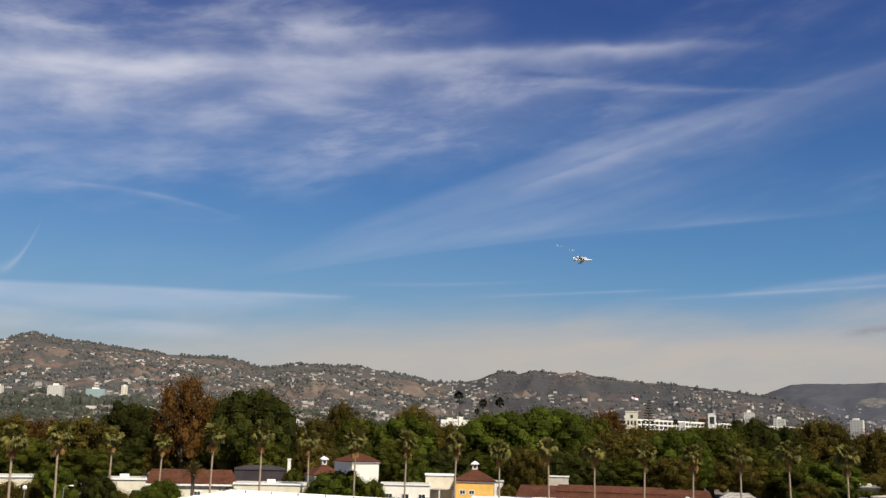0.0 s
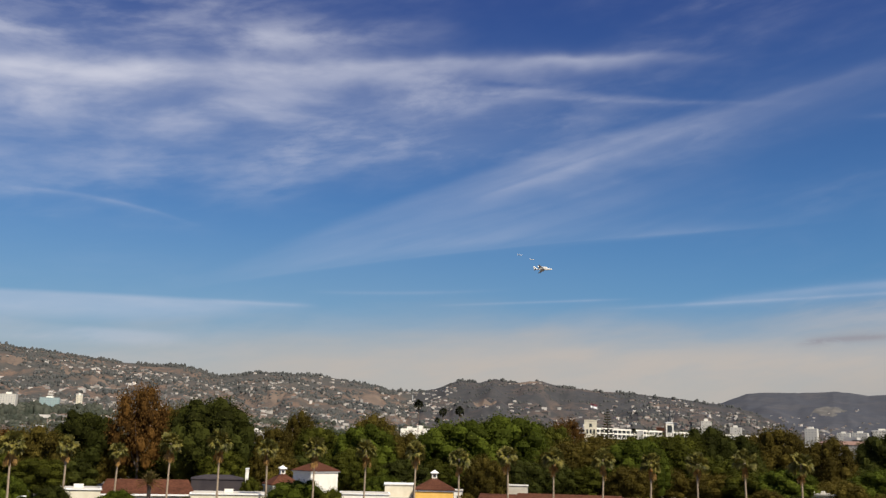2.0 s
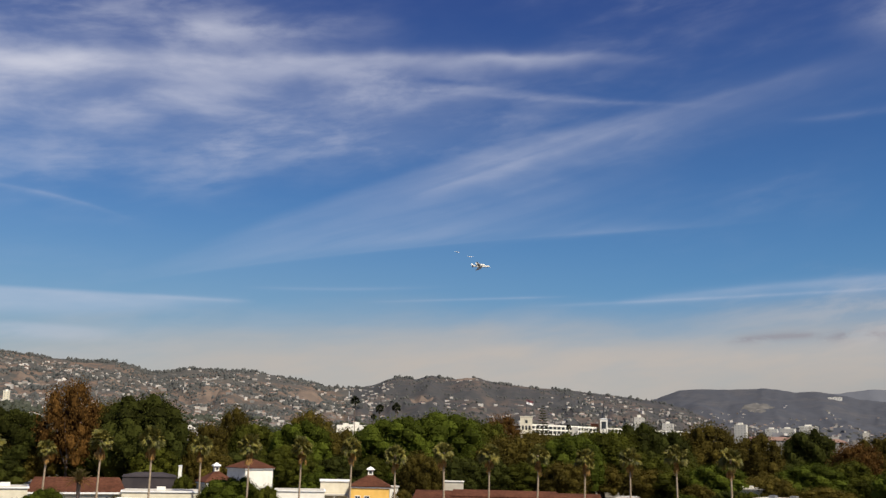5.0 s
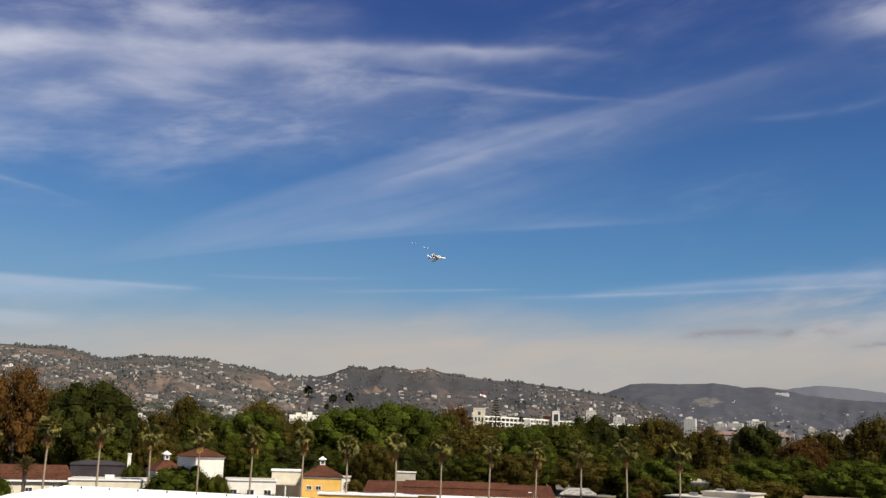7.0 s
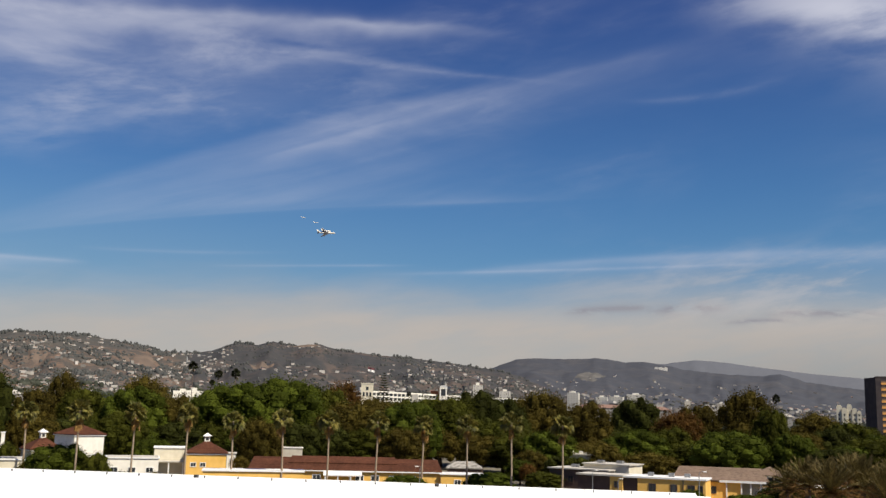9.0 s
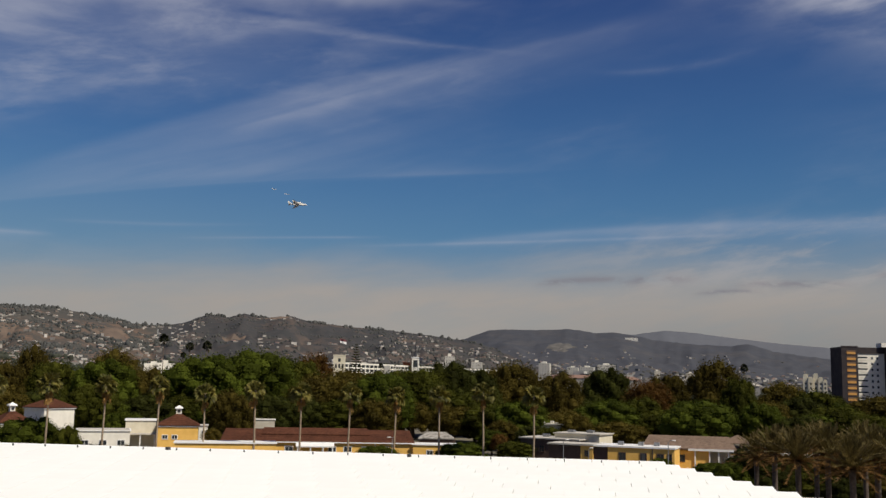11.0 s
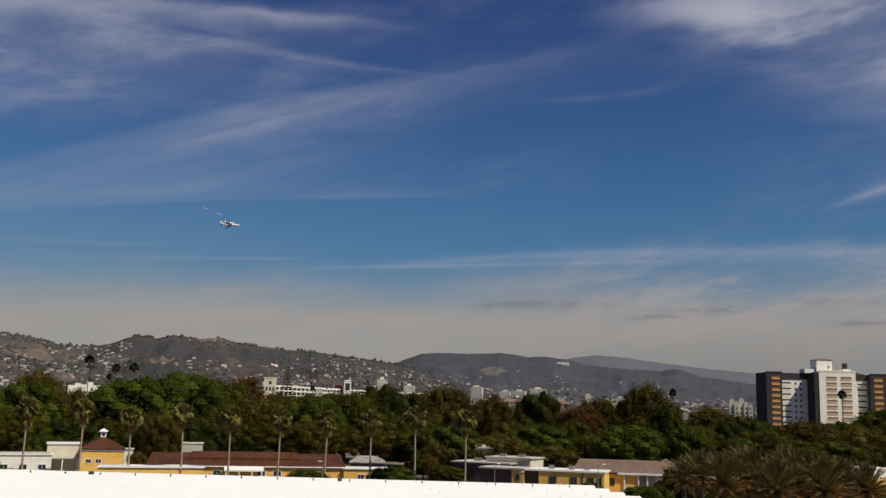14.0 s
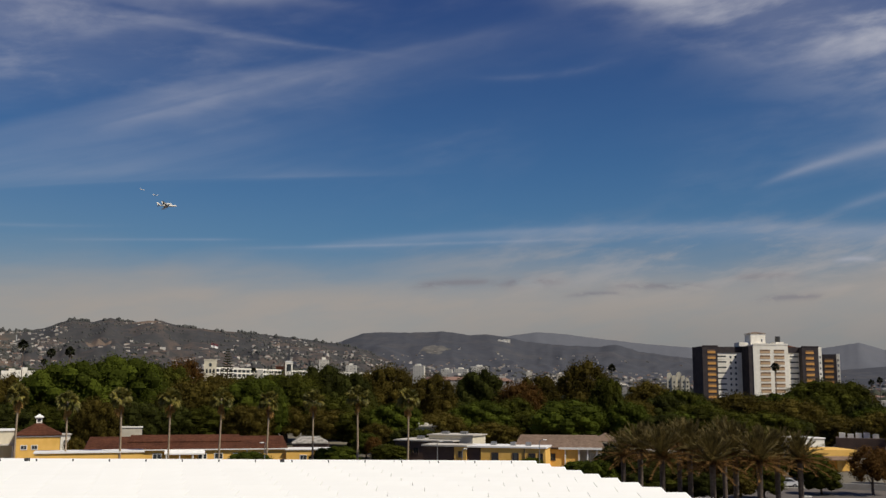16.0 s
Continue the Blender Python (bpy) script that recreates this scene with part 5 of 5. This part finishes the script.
for k in range(12):
    z = 1.2 + FL * k + 1.2
    balcony(T, -26.0, 0, z, 4.4, "orange")
    balcony(T, 29.6, 0, z, 4.6, "orange")
    balcony(T, 2.0, -5, z, 5.6, "tan_panel")
    balcony(T, 9.9, -5, z, 5.8, "tan_panel")
    if k < 11:
        balcony(T, -18.6, 5, z, 5.4, "white")
        balcony(T, 22.4, 4, z, 4.8, "white")
        for x, y in ((-13.4, 5), (-10.6, 5), (17.0, 4)):
            window(T, x, y, z + 0.5, 1.3, 1.5, "trim", False)
        window(T, 35.6, 0.4, z + 0.5, 1.0, 1.5, "trim", False)
pent = part("penthouse", Shape().box(-2.8, 5.6, 2, 10, 40.3, 46.6), "white", T, "white rooftop block")
part("penthouse_roof", hip_roof(-2.8, 5.6, 2, 10, 46.6, 1.2, 0.3), "grey_roof", pent)
window(T, 3.5, 2, 42.0, 0.9, 1.7, "trim", False)
part("roof_block", Shape().box(-9, -3.6, 3, 10, 39.6, 41.8), "white", T)
part("roof_block", Shape().box(11, 15.5, 1, 8, 40.3, 42.0), "white", T)
part("tank", Shape().tube([(13.4, 4, 41.9), (13.4, 4, 45.2)], [1.4, 1.4], 12), "dark_metal", T, "black water tank")
part("roof_hood", hip_roof(17, 24, 5, 11, 39.4, 1.2, 0.1), "tile", T)
B = thing("apartment_tower", "dark apartment tower with orange balconies standing behind another", "apartment building", facing(44.95, 610))
tower_block(B, -5.2, 4.2, 0, 16, 36.2, "dark_wall", "dark front")
tower_block(B, 4.2, 6.0, 0.4, 16, 36.4, "white", "white end wall")
for k in range(11):
    balcony(B, 0.2, 0, 1.6 + FL * k, 4.6, "orange")
    window(B, 5.1, 0.4, 2.0 + FL * k, 0.9, 1.5, "trim", False)

# ---- long white institution with its corner tower and flag ----
p0, p1 = polar(11.15, 800), polar(19.9, 1055)
span = (p1 - p0).length
ang = math.degrees(math.atan2(p1.y - p0.y, p1.x - p0.x))
L = thing("office_building", "long white office building with open rows of dark windows", "building", pose(p0.x, p0.y, 0, 0, 0, ang))
part("body", Shape().box(0, span, 1.2, 18, 0, 31.0), "glass", L, "dark glazing")
for z in (11.4, 15.4, 19.4, 23.4, 27.0, 30.4):
    part("spandrel", Shape().box(-0.3, span + 0.3, 0.6, 18.2, z, z + (1.2 if z < 30 else 1.4)), "white", L)
bay = Shape().box(-0.45, 0.45, 0.75, 1.3, 0, 31.0).mesh("pier", "white")
for k in range(int(span / 6.4) + 1):
    part("pier", bay, "", L, "", (k * 6.4, 0, 0))
part("front_bay", Shape().box(60, 74, -6, -0.02, 0, 30.9), "white", L, "projecting white bay")
for z in (16.6, 20.6, 24.8, 28.2):
    for x in (62.6, 67, 71.4):
        part("opening", Shape().box(x - 1.6, x + 1.6, -6.08, -5.9, z, z + 2.0), "glass", L)
part("roof_block", Shape().box(112, 126, 4, 12, 31.8, 35), "tile", L, "brown roof block")
C = thing("corner_tower", "pale square tower with dark openings and a flagpole", "tower", facing(10.83, 790))
part("wall", Shape().box(-4.7, 4.7, 0, 9.4, 0, 36.6), "cream", C)
part("parapet", Shape().box(-5.0, 5.0, -0.3, 9.7, 36.6, 37.4), "cream", C)
for x in (-2.6, 0, 2.6):
    part("opening", Shape().box(x - 0.75, x + 0.75, -0.06, 0.1, 27, 30.2), "glass", C)
part("opening", Shape().box(-1.0, 1.0, -0.06, 0.1, 32, 34.6), "glass", C)
pole = part("flagpole", Shape().tube([(0, 4, 37.3), (0, 4, 50.5)], [0.2, 0.14], 6), "dark_metal", C)


def flag_cloth(z0, z1):
    """A waving strip of cloth between two heights on the pole."""
    fl = Shape()
    for k in range(9):
        for z in (z0, z1):
            fl.v.append((0.1 + k * 0.65, 4 + 0.4 * math.sin(k * 1.1), z - 0.16 * k))
    fl.f = [(2 * k, 2 * k + 2, 2 * k + 3, 2 * k + 1) for k in range(8)]
    return fl


cloth = part("flag", flag_cloth(47.0, 48.6), "trim", pole, "white and dark red flag in the wind")
part("flag_band", flag_cloth(48.6, 50.4), "flag", cloth, "dark red band")
K = thing("clock_tower", "small white tower with a dark front and tall mast", "tower", facing(15.16, 885))
part("wall", Shape().box(-3.2, 3.2, 0, 6, 0, 38.8), "white", K)
part("opening", Shape().box(-2.0, 2.0, -0.08, 0.1, 30.5, 36.6), "glass", K)
part("side", Shape().box(-4.6, -3.2, 0.5, 6, 0, 37.5), "brown_wall", K)
part("cap", hip_roof(-3.4, 3.4, -0.2, 6.2, 38.8, 0.9, 0.2), "trim", K)
part("mast", Shape().tube([(0, 3, 39.2), (0, 3, 43), (0, 3, 52)], [1.5, 0.9, 0.35], 6), "dark_metal", K)

# norfolk pine in front of it
P = thing("norfolk_pine", "tall dark pine with level tiers of branches", "tree", facing(11.77, 640))
part("trunk", Shape().tube([(0, 0, 0), (0, 0, 20), (0, 0, 41.5)], [0.6, 0.4, 0.05], 7), "bark", P)
s = Shape()
for k in range(17):
    z = 15 + k * 1.55
    reach = 0.5 + 6.2 * (1 - k / 17.5)
    for j in range(7):
        a = j * math.tau / 7 + k * 0.5
        dx, dy = math.cos(a), math.sin(a)
        tip = Vector((dx * reach, dy * reach, z + reach * 0.16))
        s.tube([(0, 0, z), tuple(tip * 0.6 + Vector((0, 0, z * 0.4 - 0.06 * reach))), tuple(tip)], [0.16, 0.34, 0.12], 5)
part("crown", s, "dark", P)

# ---- mid-distance blocks that can be told apart ----
MID = [  # heading, distance, width, height over its foot, foot height, wall, rows, columns, label
    (-20.9, 1900, 26, 26, 58, "pale_wall", 8, 6, "white slab tower with vertical stripes"),
    (-18.85, 1950, 34, 22, 60, "aqua", 6, 8, "blue-green glazed office block"),
    (-17.38, 2000, 11, 30, 60, "cream", 8, 2, "slim pale tower with a pointed top"),
    (-23.6, 1900, 14, 22, 58, "beige", 7, 3, "beige tower block on the hill's foot"),
    (17.13, 1500, 15, 28, 30, "pale_wall", 7, 3, "pale tower block with rooftop masts"),
    (18.66, 1600, 17, 24, 28, "pale_wall", 6, 3, "pale apartment block among trees"),
    (22.5, 1900, 21, 26, 33, "pale_wall", 6, 4, "white office block on the plain"),
    (24.1, 2000, 22, 20, 34, "pale_wall", 5, 4, "cream apartment block on the plain"),
    (24.9, 1950, 26, 22, 32, "pale_wall", 5, 5, "cream apartment block with a stepped top"),
    (26.0, 2000, 34, 24, 36, "pale_wall", 5, 7, "long pale block near the hills"),
    (28.8, 1900, 10, 18, 30, "beige", 5, 2, "slim beige block on the plain"),
    (30.6, 2100, 18, 18, 30, "beige", 5, 4, "beige block far over the trees"),
]
for az, dd, wd, ht, z0, mt, rows, cols, lab in MID:
    o = thing("city_block", lab, "building", facing(az, dd, rnd.uniform(-15, 15), z0))
    part("wall", Shape().box(-wd / 2, wd / 2, 0, wd * 0.6, -z0 - 0.01 if z0 < 40 else -25, ht), mt, o)
    part("roof_block", Shape().box(-wd * 0.2, wd * 0.15, wd * 0.2, wd * 0.45, ht, ht + ht * 0.13), "white", o)
    gw, gh = wd / cols, ht / rows
    wm = Shape().box(-gw * 0.16, gw * 0.16, -0.15, 0.05, 0, gh * 0.34).mesh("window", "hazy_glass")
    for i, j in itertools.product(range(cols), range(rows)):
        part("window", wm, "", o, "", (-wd / 2 + gw * (i + 0.5), 0, gh * (j + 0.3)))
o = thing("castle_block", "cream stepped block with a turreted roofline", "building", facing(37.08, 900))
for x0, x1, y, z in ((-9.5, -5.5, 1, 29.5), (-5.45, -1.5, 0, 27.2), (-1.45, 2.4, 1.5, 30.2), (2.45, 6.2, 0.5, 27.0), (6.25, 9.5, 0, 25.0)):
    b = part("block", Shape().box(x0, x1, y, 12, 0, z), "cream", o)
    part("parapet", Shape().box(x0 + 0.6, x1 - 0.6, y + 0.5, 11, z, z + 1.0), "cream", b)
    for zz in (14.5, 18.0, 21.5):
        part("window", Shape().box((x0 + x1) / 2 - 0.6, (x0 + x1) / 2 + 0.6, y - 0.06, y + 0.1, zz, zz + 1.6), "glass", b)
o = thing("white_terminal", "low bright white complex with stepped roofs", "building", facing(0.95, 560))
for x0, x1, z in ((-8, -4.5, 24.2), (-4.5, -1.5, 25.3), (-1.5, 2, 24.6), (1.2, 4.4, 26.0), (4.4, 8.6, 24.3)):
    part("block", Shape().box(x0, x1 - 0.05, (x0 % 2), 14, 0, z), "white", o)
for az, dd, ht, wd, nm in ((-4.9, 900, 23.5, 34, "pale low block behind the trees"), (-8.2, 820, 24, 22, "pale block behind the trees"), (24.6, 900, 25.5, 60, "wide reddish roof among trees"),
                           (23.5, 980, 26, 30, "reddish roof behind trees"), (27.0, 940, 25, 30, "reddish roof behind trees"), (33.7, 1000, 22, 20, "pale block behind the trees")):
    o = thing("distant_building", nm, "building", facing(az, dd))
    red = "red" in nm
    part("wall", Shape().box(-wd / 2, wd / 2, 0, 14, 0, ht - 2), "far_wall", o)
    part("roof", hip_roof(-wd / 2, wd / 2, 0, 14, ht - 2, 3.2, 0.5), "far_roof" if red else "flat_roof", o)
# white sign of separate upright panels on the hill
o = thing("hillside_sign", "row of tall white sign panels on the hillside", "sign", facing(27.4, 4050, 0, 16 + 4050 * math.tan(radians(2.74))))
for k in range(9):
    part("panel", Shape().box(-25 + k * 5.6, -25 + k * 5.6 + 4.1, 0, 1, -24, 4 + 1.2 * math.sin(k * 2)), "white", o)


# ---- foreground white roof ----
E1 = Vector((0.912, -0.410, 0)).normalized()
E2 = Vector((-E1.y, E1.x, 0)) * -1
TURN = math.degrees(math.atan2(E1.y, E1.x))
EDGE = Vector((-0.80, 63.18, 12.0))
PW, PD = 2.0, 2.02
TILT = 0.24
panel_mesh = Shape().add([(x, y, z + (TILT * (y / PD + 1) if z > -0.3 else 0)) for z in (-0.34, -TILT) for y in (-PD + 0.015, 0) for x in (0.012, PW - 0.012)],
                         [(0, 2, 3, 1), (4, 5, 7, 6), (0, 1, 5, 4), (2, 6, 7, 3), (0, 4, 6, 2), (1, 3, 7, 5)]).mesh("panel", "white_roof")
joint_mesh = Shape().box(-0.028, 0.028, -0.04, 0.04, -0.34, 0.10).mesh("joint_clip", "dark_metal")
SECTIONS = [(-7, 2, 0.0), (2, 9, 0.0), (9, 16, 0.0)]
for i, (c0, c1, dz) in enumerate(SECTIONS):
    o = EDGE - E1 * 0.4
    roof = thing("roof_deck", "bright white flat roof of staggered square panels", "roof", pose(o.x, o.y, o.z + dz, 0, 0, TURN), "white roof sections", "structure")
    base = Shape()
    for row in range(17):
        sh = 0.58 * row
        base.box(c0 * PW + sh + 0.001, c1 * PW + sh - 0.001, -(row + 1) * PD + 0.002, -row * PD - 0.03, -12 - dz, -0.345 - 0.012 * row)
    part("deck", base, "white", roof)
    for row in range(17):
        for c in range(c0, c1):
            part("panel", panel_mesh, "", roof, "", (c * PW + 0.58 * row, -row * PD, -0.012 * row))
    for c in range(c0, c1):
        part("joint_clip", joint_mesh, "", roof, "", (c * PW + 0.5, -PD * 0.9, 0))
    if i:
        part("gutter_box", Shape().box(c0 * PW - 0.14, c0 * PW + 0.06, -1.9, -1.6, -0.4, 0.14), "dark_metal", roof, "dark gutter box")


# ---- street, cars, lamps ----
road = Shape()
rs = [polar(a, r, 0.05) for a, r in ((31, 168), (50, 186), (50, 150), (31, 135))]
road.add(rs, [(0, 3, 2, 1)])
tagged(part("road", road, "asphalt"), "dark asphalt car park road", "road", kind="structure")
kerb = Shape().prism([tuple(polar(a, r).xy) for a, r in ((31, 168.2), (31, 170.5), (50, 188.5), (50, 186.2))], 0, 0.16)
tagged(part("pavement", kerb, "paving"), "pale concrete pavement with a raised kerb", "pavement", kind="structure")
low_wall = thing("low_wall", "low pale wall along the car park", "wall", facing(44.6, 178), kind="structure")
part("wall", Shape().box(-6, 9, 0, 0.5, 0, 1.0), "paving", low_wall)


def car(az, d, turn, paint, label):
    o = thing("car", label, "car", facing(az, d, turn, 0.05), "parked cars")
    body = Shape()
    prof = [(-2.2, 0.35), (-2.25, 0.75), (-2.0, 0.95), (-1.35, 1.02), (-0.75, 1.48), (0.9, 1.5), (1.7, 1.02), (2.15, 0.9), (2.2, 0.35)]
    m = len(prof)
    v = [(x, y, z) for y in (-0.85, 0.85) for x, z in prof]
    body.add(v, [tuple(range(m)), tuple(range(2 * m - 1, m - 1, -1))] + [((i + 1) % m, i, m + i, m + (i + 1) % m) for i in range(m)])
    part("body", body, paint, o)
    part("side_glass", Shape().add([(-1.15, -0.87, 1.04), (1.45, -0.87, 1.04), (0.8, -0.87, 1.42), (-0.7, -0.87, 1.42)], [(0, 1, 2, 3)]), "glass", o)
    for x, y in itertools.product((-1.35, 1.35), (-0.8, 0.8)):
        wh = part("wheel", Shape().tube([(x, y - 0.11, 0.33), (x, y + 0.11, 0.33)], [0.33, 0.33], 12), "rubber", o)
        part("rim", Shape().tube([(x, y - 0.125, 0.33), (x, y + 0.125, 0.33)], [0.19, 0.19], 10), "metal", wh)


car(42.5, 178, 10, "car_white", "white parked car beside the date palms")
car(39.6, 176, 0, "car_dark", "dark blue parked car behind palm trunks")
car(36.2, 172, 5, "car_dark", "dark parked car behind palm trunks")
car(34.9, 170, 0, "car_dark", "dark parked car in the shade")
kiosk = thing("ticket_box", "small white ticket machine with a dark front", "machine", facing(43.6, 142))
part("body", Shape().box(-0.5, 0.5, 0, 0.8, 0, 2.2), "white", kiosk)
part("screen", Shape().box(-0.4, 0.4, -0.04, 0.02, 1.1, 1.9), "dark_metal", kiosk)


def street_lamp(az, d, h, arm, label):
    o = thing("street_lamp", label, "street lamp", facing(az, d))
    part("pole", Shape().tube([(0, 0, 0), (0, 0, h * 0.5), (0, 0, h)], [0.11, 0.085, 0.06], 7), "metal", o)
    if arm:
        part("arm", Shape().tube([(0, 0, h - 0.05), (0.25, 0, h + 0.25), (arm, 0, h + 0.35)], [0.05, 0.045, 0.04], 6), "metal", o)
        part("lamp_head", Shape().ball((arm + 0.15, 0, h + 0.3), (0.4, 0.17, 0.1), 8, 4), "trim", o)
    else:
        part("lamp_head", Shape().ball((0, 0, h + 0.25), (0.32, 0.32, 0.32), 8, 6), "trim", o)


for az, d, h, arm in ((-21.9, 150, 7.2, 0.0), (-20.0, 158, 7.0, 0.9), (-8.9, 172, 5.6, 0.5), (13.95, 176, 6.4, -0.7), (29.35, 178, 6.9, 0.8), (23.6, 180, 6.4, 0.5), (25.0, 182, 5.0, 0.4)):
    street_lamp(az, d, h, arm, "slim grey street lamp between the palms")
sig = thing("traffic_signal", "dark traffic signal head on a post", "traffic light", facing(28.0, 175))
part("pole", Shape().tube([(0, 0, 0), (0, 0, 4.0)], [0.09, 0.08], 7), "dark_metal", sig)
part("signal_head", Shape().box(-0.28, 0.28, -0.25, 0.2, 3.3, 5.1), "dark_metal", sig)


# ---- aircraft ----
def jet(parent, L, mat):
    """A four-engined airliner pointing along +x, L metres long."""
    k = L / 70
    part("fuselage", Shape().tube([(-34 * k, 0, 1.5 * k), (-24 * k, 0, 0.6 * k), (-12 * k, 0, 0), (20 * k, 0, 0), (30 * k, 0, 0.1 * k), (35 * k, 0, -0.6 * k)],
                                  [0.5 * k, 2.2 * k, 3.3 * k, 3.3 * k, 2.6 * k, 0.4 * k], 12), mat, parent, smooth=True)
    for sg in (-1, 1):
        part("wing", Shape().add([(8 * k, sg * 3 * k, -1.5 * k), (-8 * k, sg * 3 * k, -1.5 * k), (-19 * k, sg * 31 * k, 1 * k), (-15 * k, sg * 31 * k, 1 * k),
                                  (8 * k, sg * 3 * k, -0.5 * k), (-8 * k, sg * 3 * k, -0.9 * k), (-19 * k, sg * 31 * k, 1.3 * k), (-15 * k, sg * 31 * k, 1.3 * k)],
                                 [(0, 1, 2, 3), (7, 6, 5, 4), (0, 3, 7, 4), (1, 5, 6, 2), (2, 6, 7, 3), (0, 4, 5, 1)]), "tank", parent)
        part("tailplane", Shape().prism([(-24 * k, sg * 1 * k), (-31 * k, sg * 1 * k), (-34 * k, sg * 11 * k), (-31 * k, sg * 11 * k)], 1.6 * k, 2.0 * k), "tank", parent)
        for y, x in ((11, 3), (20, -4)):
            part("engine", Shape().tube([(x * k, sg * y * k, -2.6 * k), ((x - 6) * k, sg * y * k, -2.4 * k)], [1.3 * k, 0.9 * k], 10), "tank", parent)
    part("tail_fin", Shape().add([(-22 * k, -0.3 * k, 2.5 * k), (-33 * k, -0.3 * k, 2.5 * k), (-36 * k, -0.2 * k, 13 * k), (-31 * k, -0.2 * k, 13 * k),
                                  (-22 * k, 0.3 * k, 2.5 * k), (-33 * k, 0.3 * k, 2.5 * k), (-36 * k, 0.2 * k, 13 * k), (-31 * k, 0.2 * k, 13 * k)],
                                 [(0, 3, 2, 1), (4, 5, 6, 7), (0, 1, 5, 4), (1, 2, 6, 5), (2, 3, 7, 6), (3, 0, 4, 7)]), mat, parent)


PD0 = 3700
zp = 16 + PD0 * math.tan(radians(10.02))
J = thing("carrier_jet", "white jumbo jet carrying a spaceplane on its back, in flight", "airplane",
          pose(*polar(8.13, PD0, zp), -22, -1, -6))
jet(J, 70, "white")
orb = part("spaceplane", Shape().tube([(-17, 0, 8.2), (-13, 0, 8.0), (9, 0, 7.6), (14, 0, 7.0), (17.5, 0, 6.2)], [2.2, 2.9, 2.9, 2.0, 0.4], 10), "white", J, "white spaceplane with dark belly", smooth=True)
part("spaceplane_wing", Shape().prism([(-15, -11.5), (-12, -11.5), (-2, -4), (10, -2.4), (10, 2.4), (-2, 4), (-12, 11.5), (-15, 11.5)], 5.0, 5.5), "dark_metal", orb)
part("spaceplane_fin", Shape().add([(-10, -0.3, 10), (-17, -0.3, 10), (-20, -0.2, 17), (-16.5, -0.2, 17), (-10, 0.3, 10), (-17, 0.3, 10), (-20, 0.2, 17), (-16.5, 0.2, 17)],
     [(0, 3, 2, 1), (4, 5, 6, 7), (0, 1, 5, 4), (1, 2, 6, 5), (2, 3, 7, 6), (3, 0, 4, 7)]), "white", orb)
for az, el in ((6.78, 10.83), (7.5, 10.58)):
    j2 = thing("escort_jet", "small pale escort jet in flight", "airplane", pose(*polar(az, PD0, 16 + PD0 * math.tan(radians(el))), 0, 0, 6), "escort jets")
    jet(j2, 19, "white")
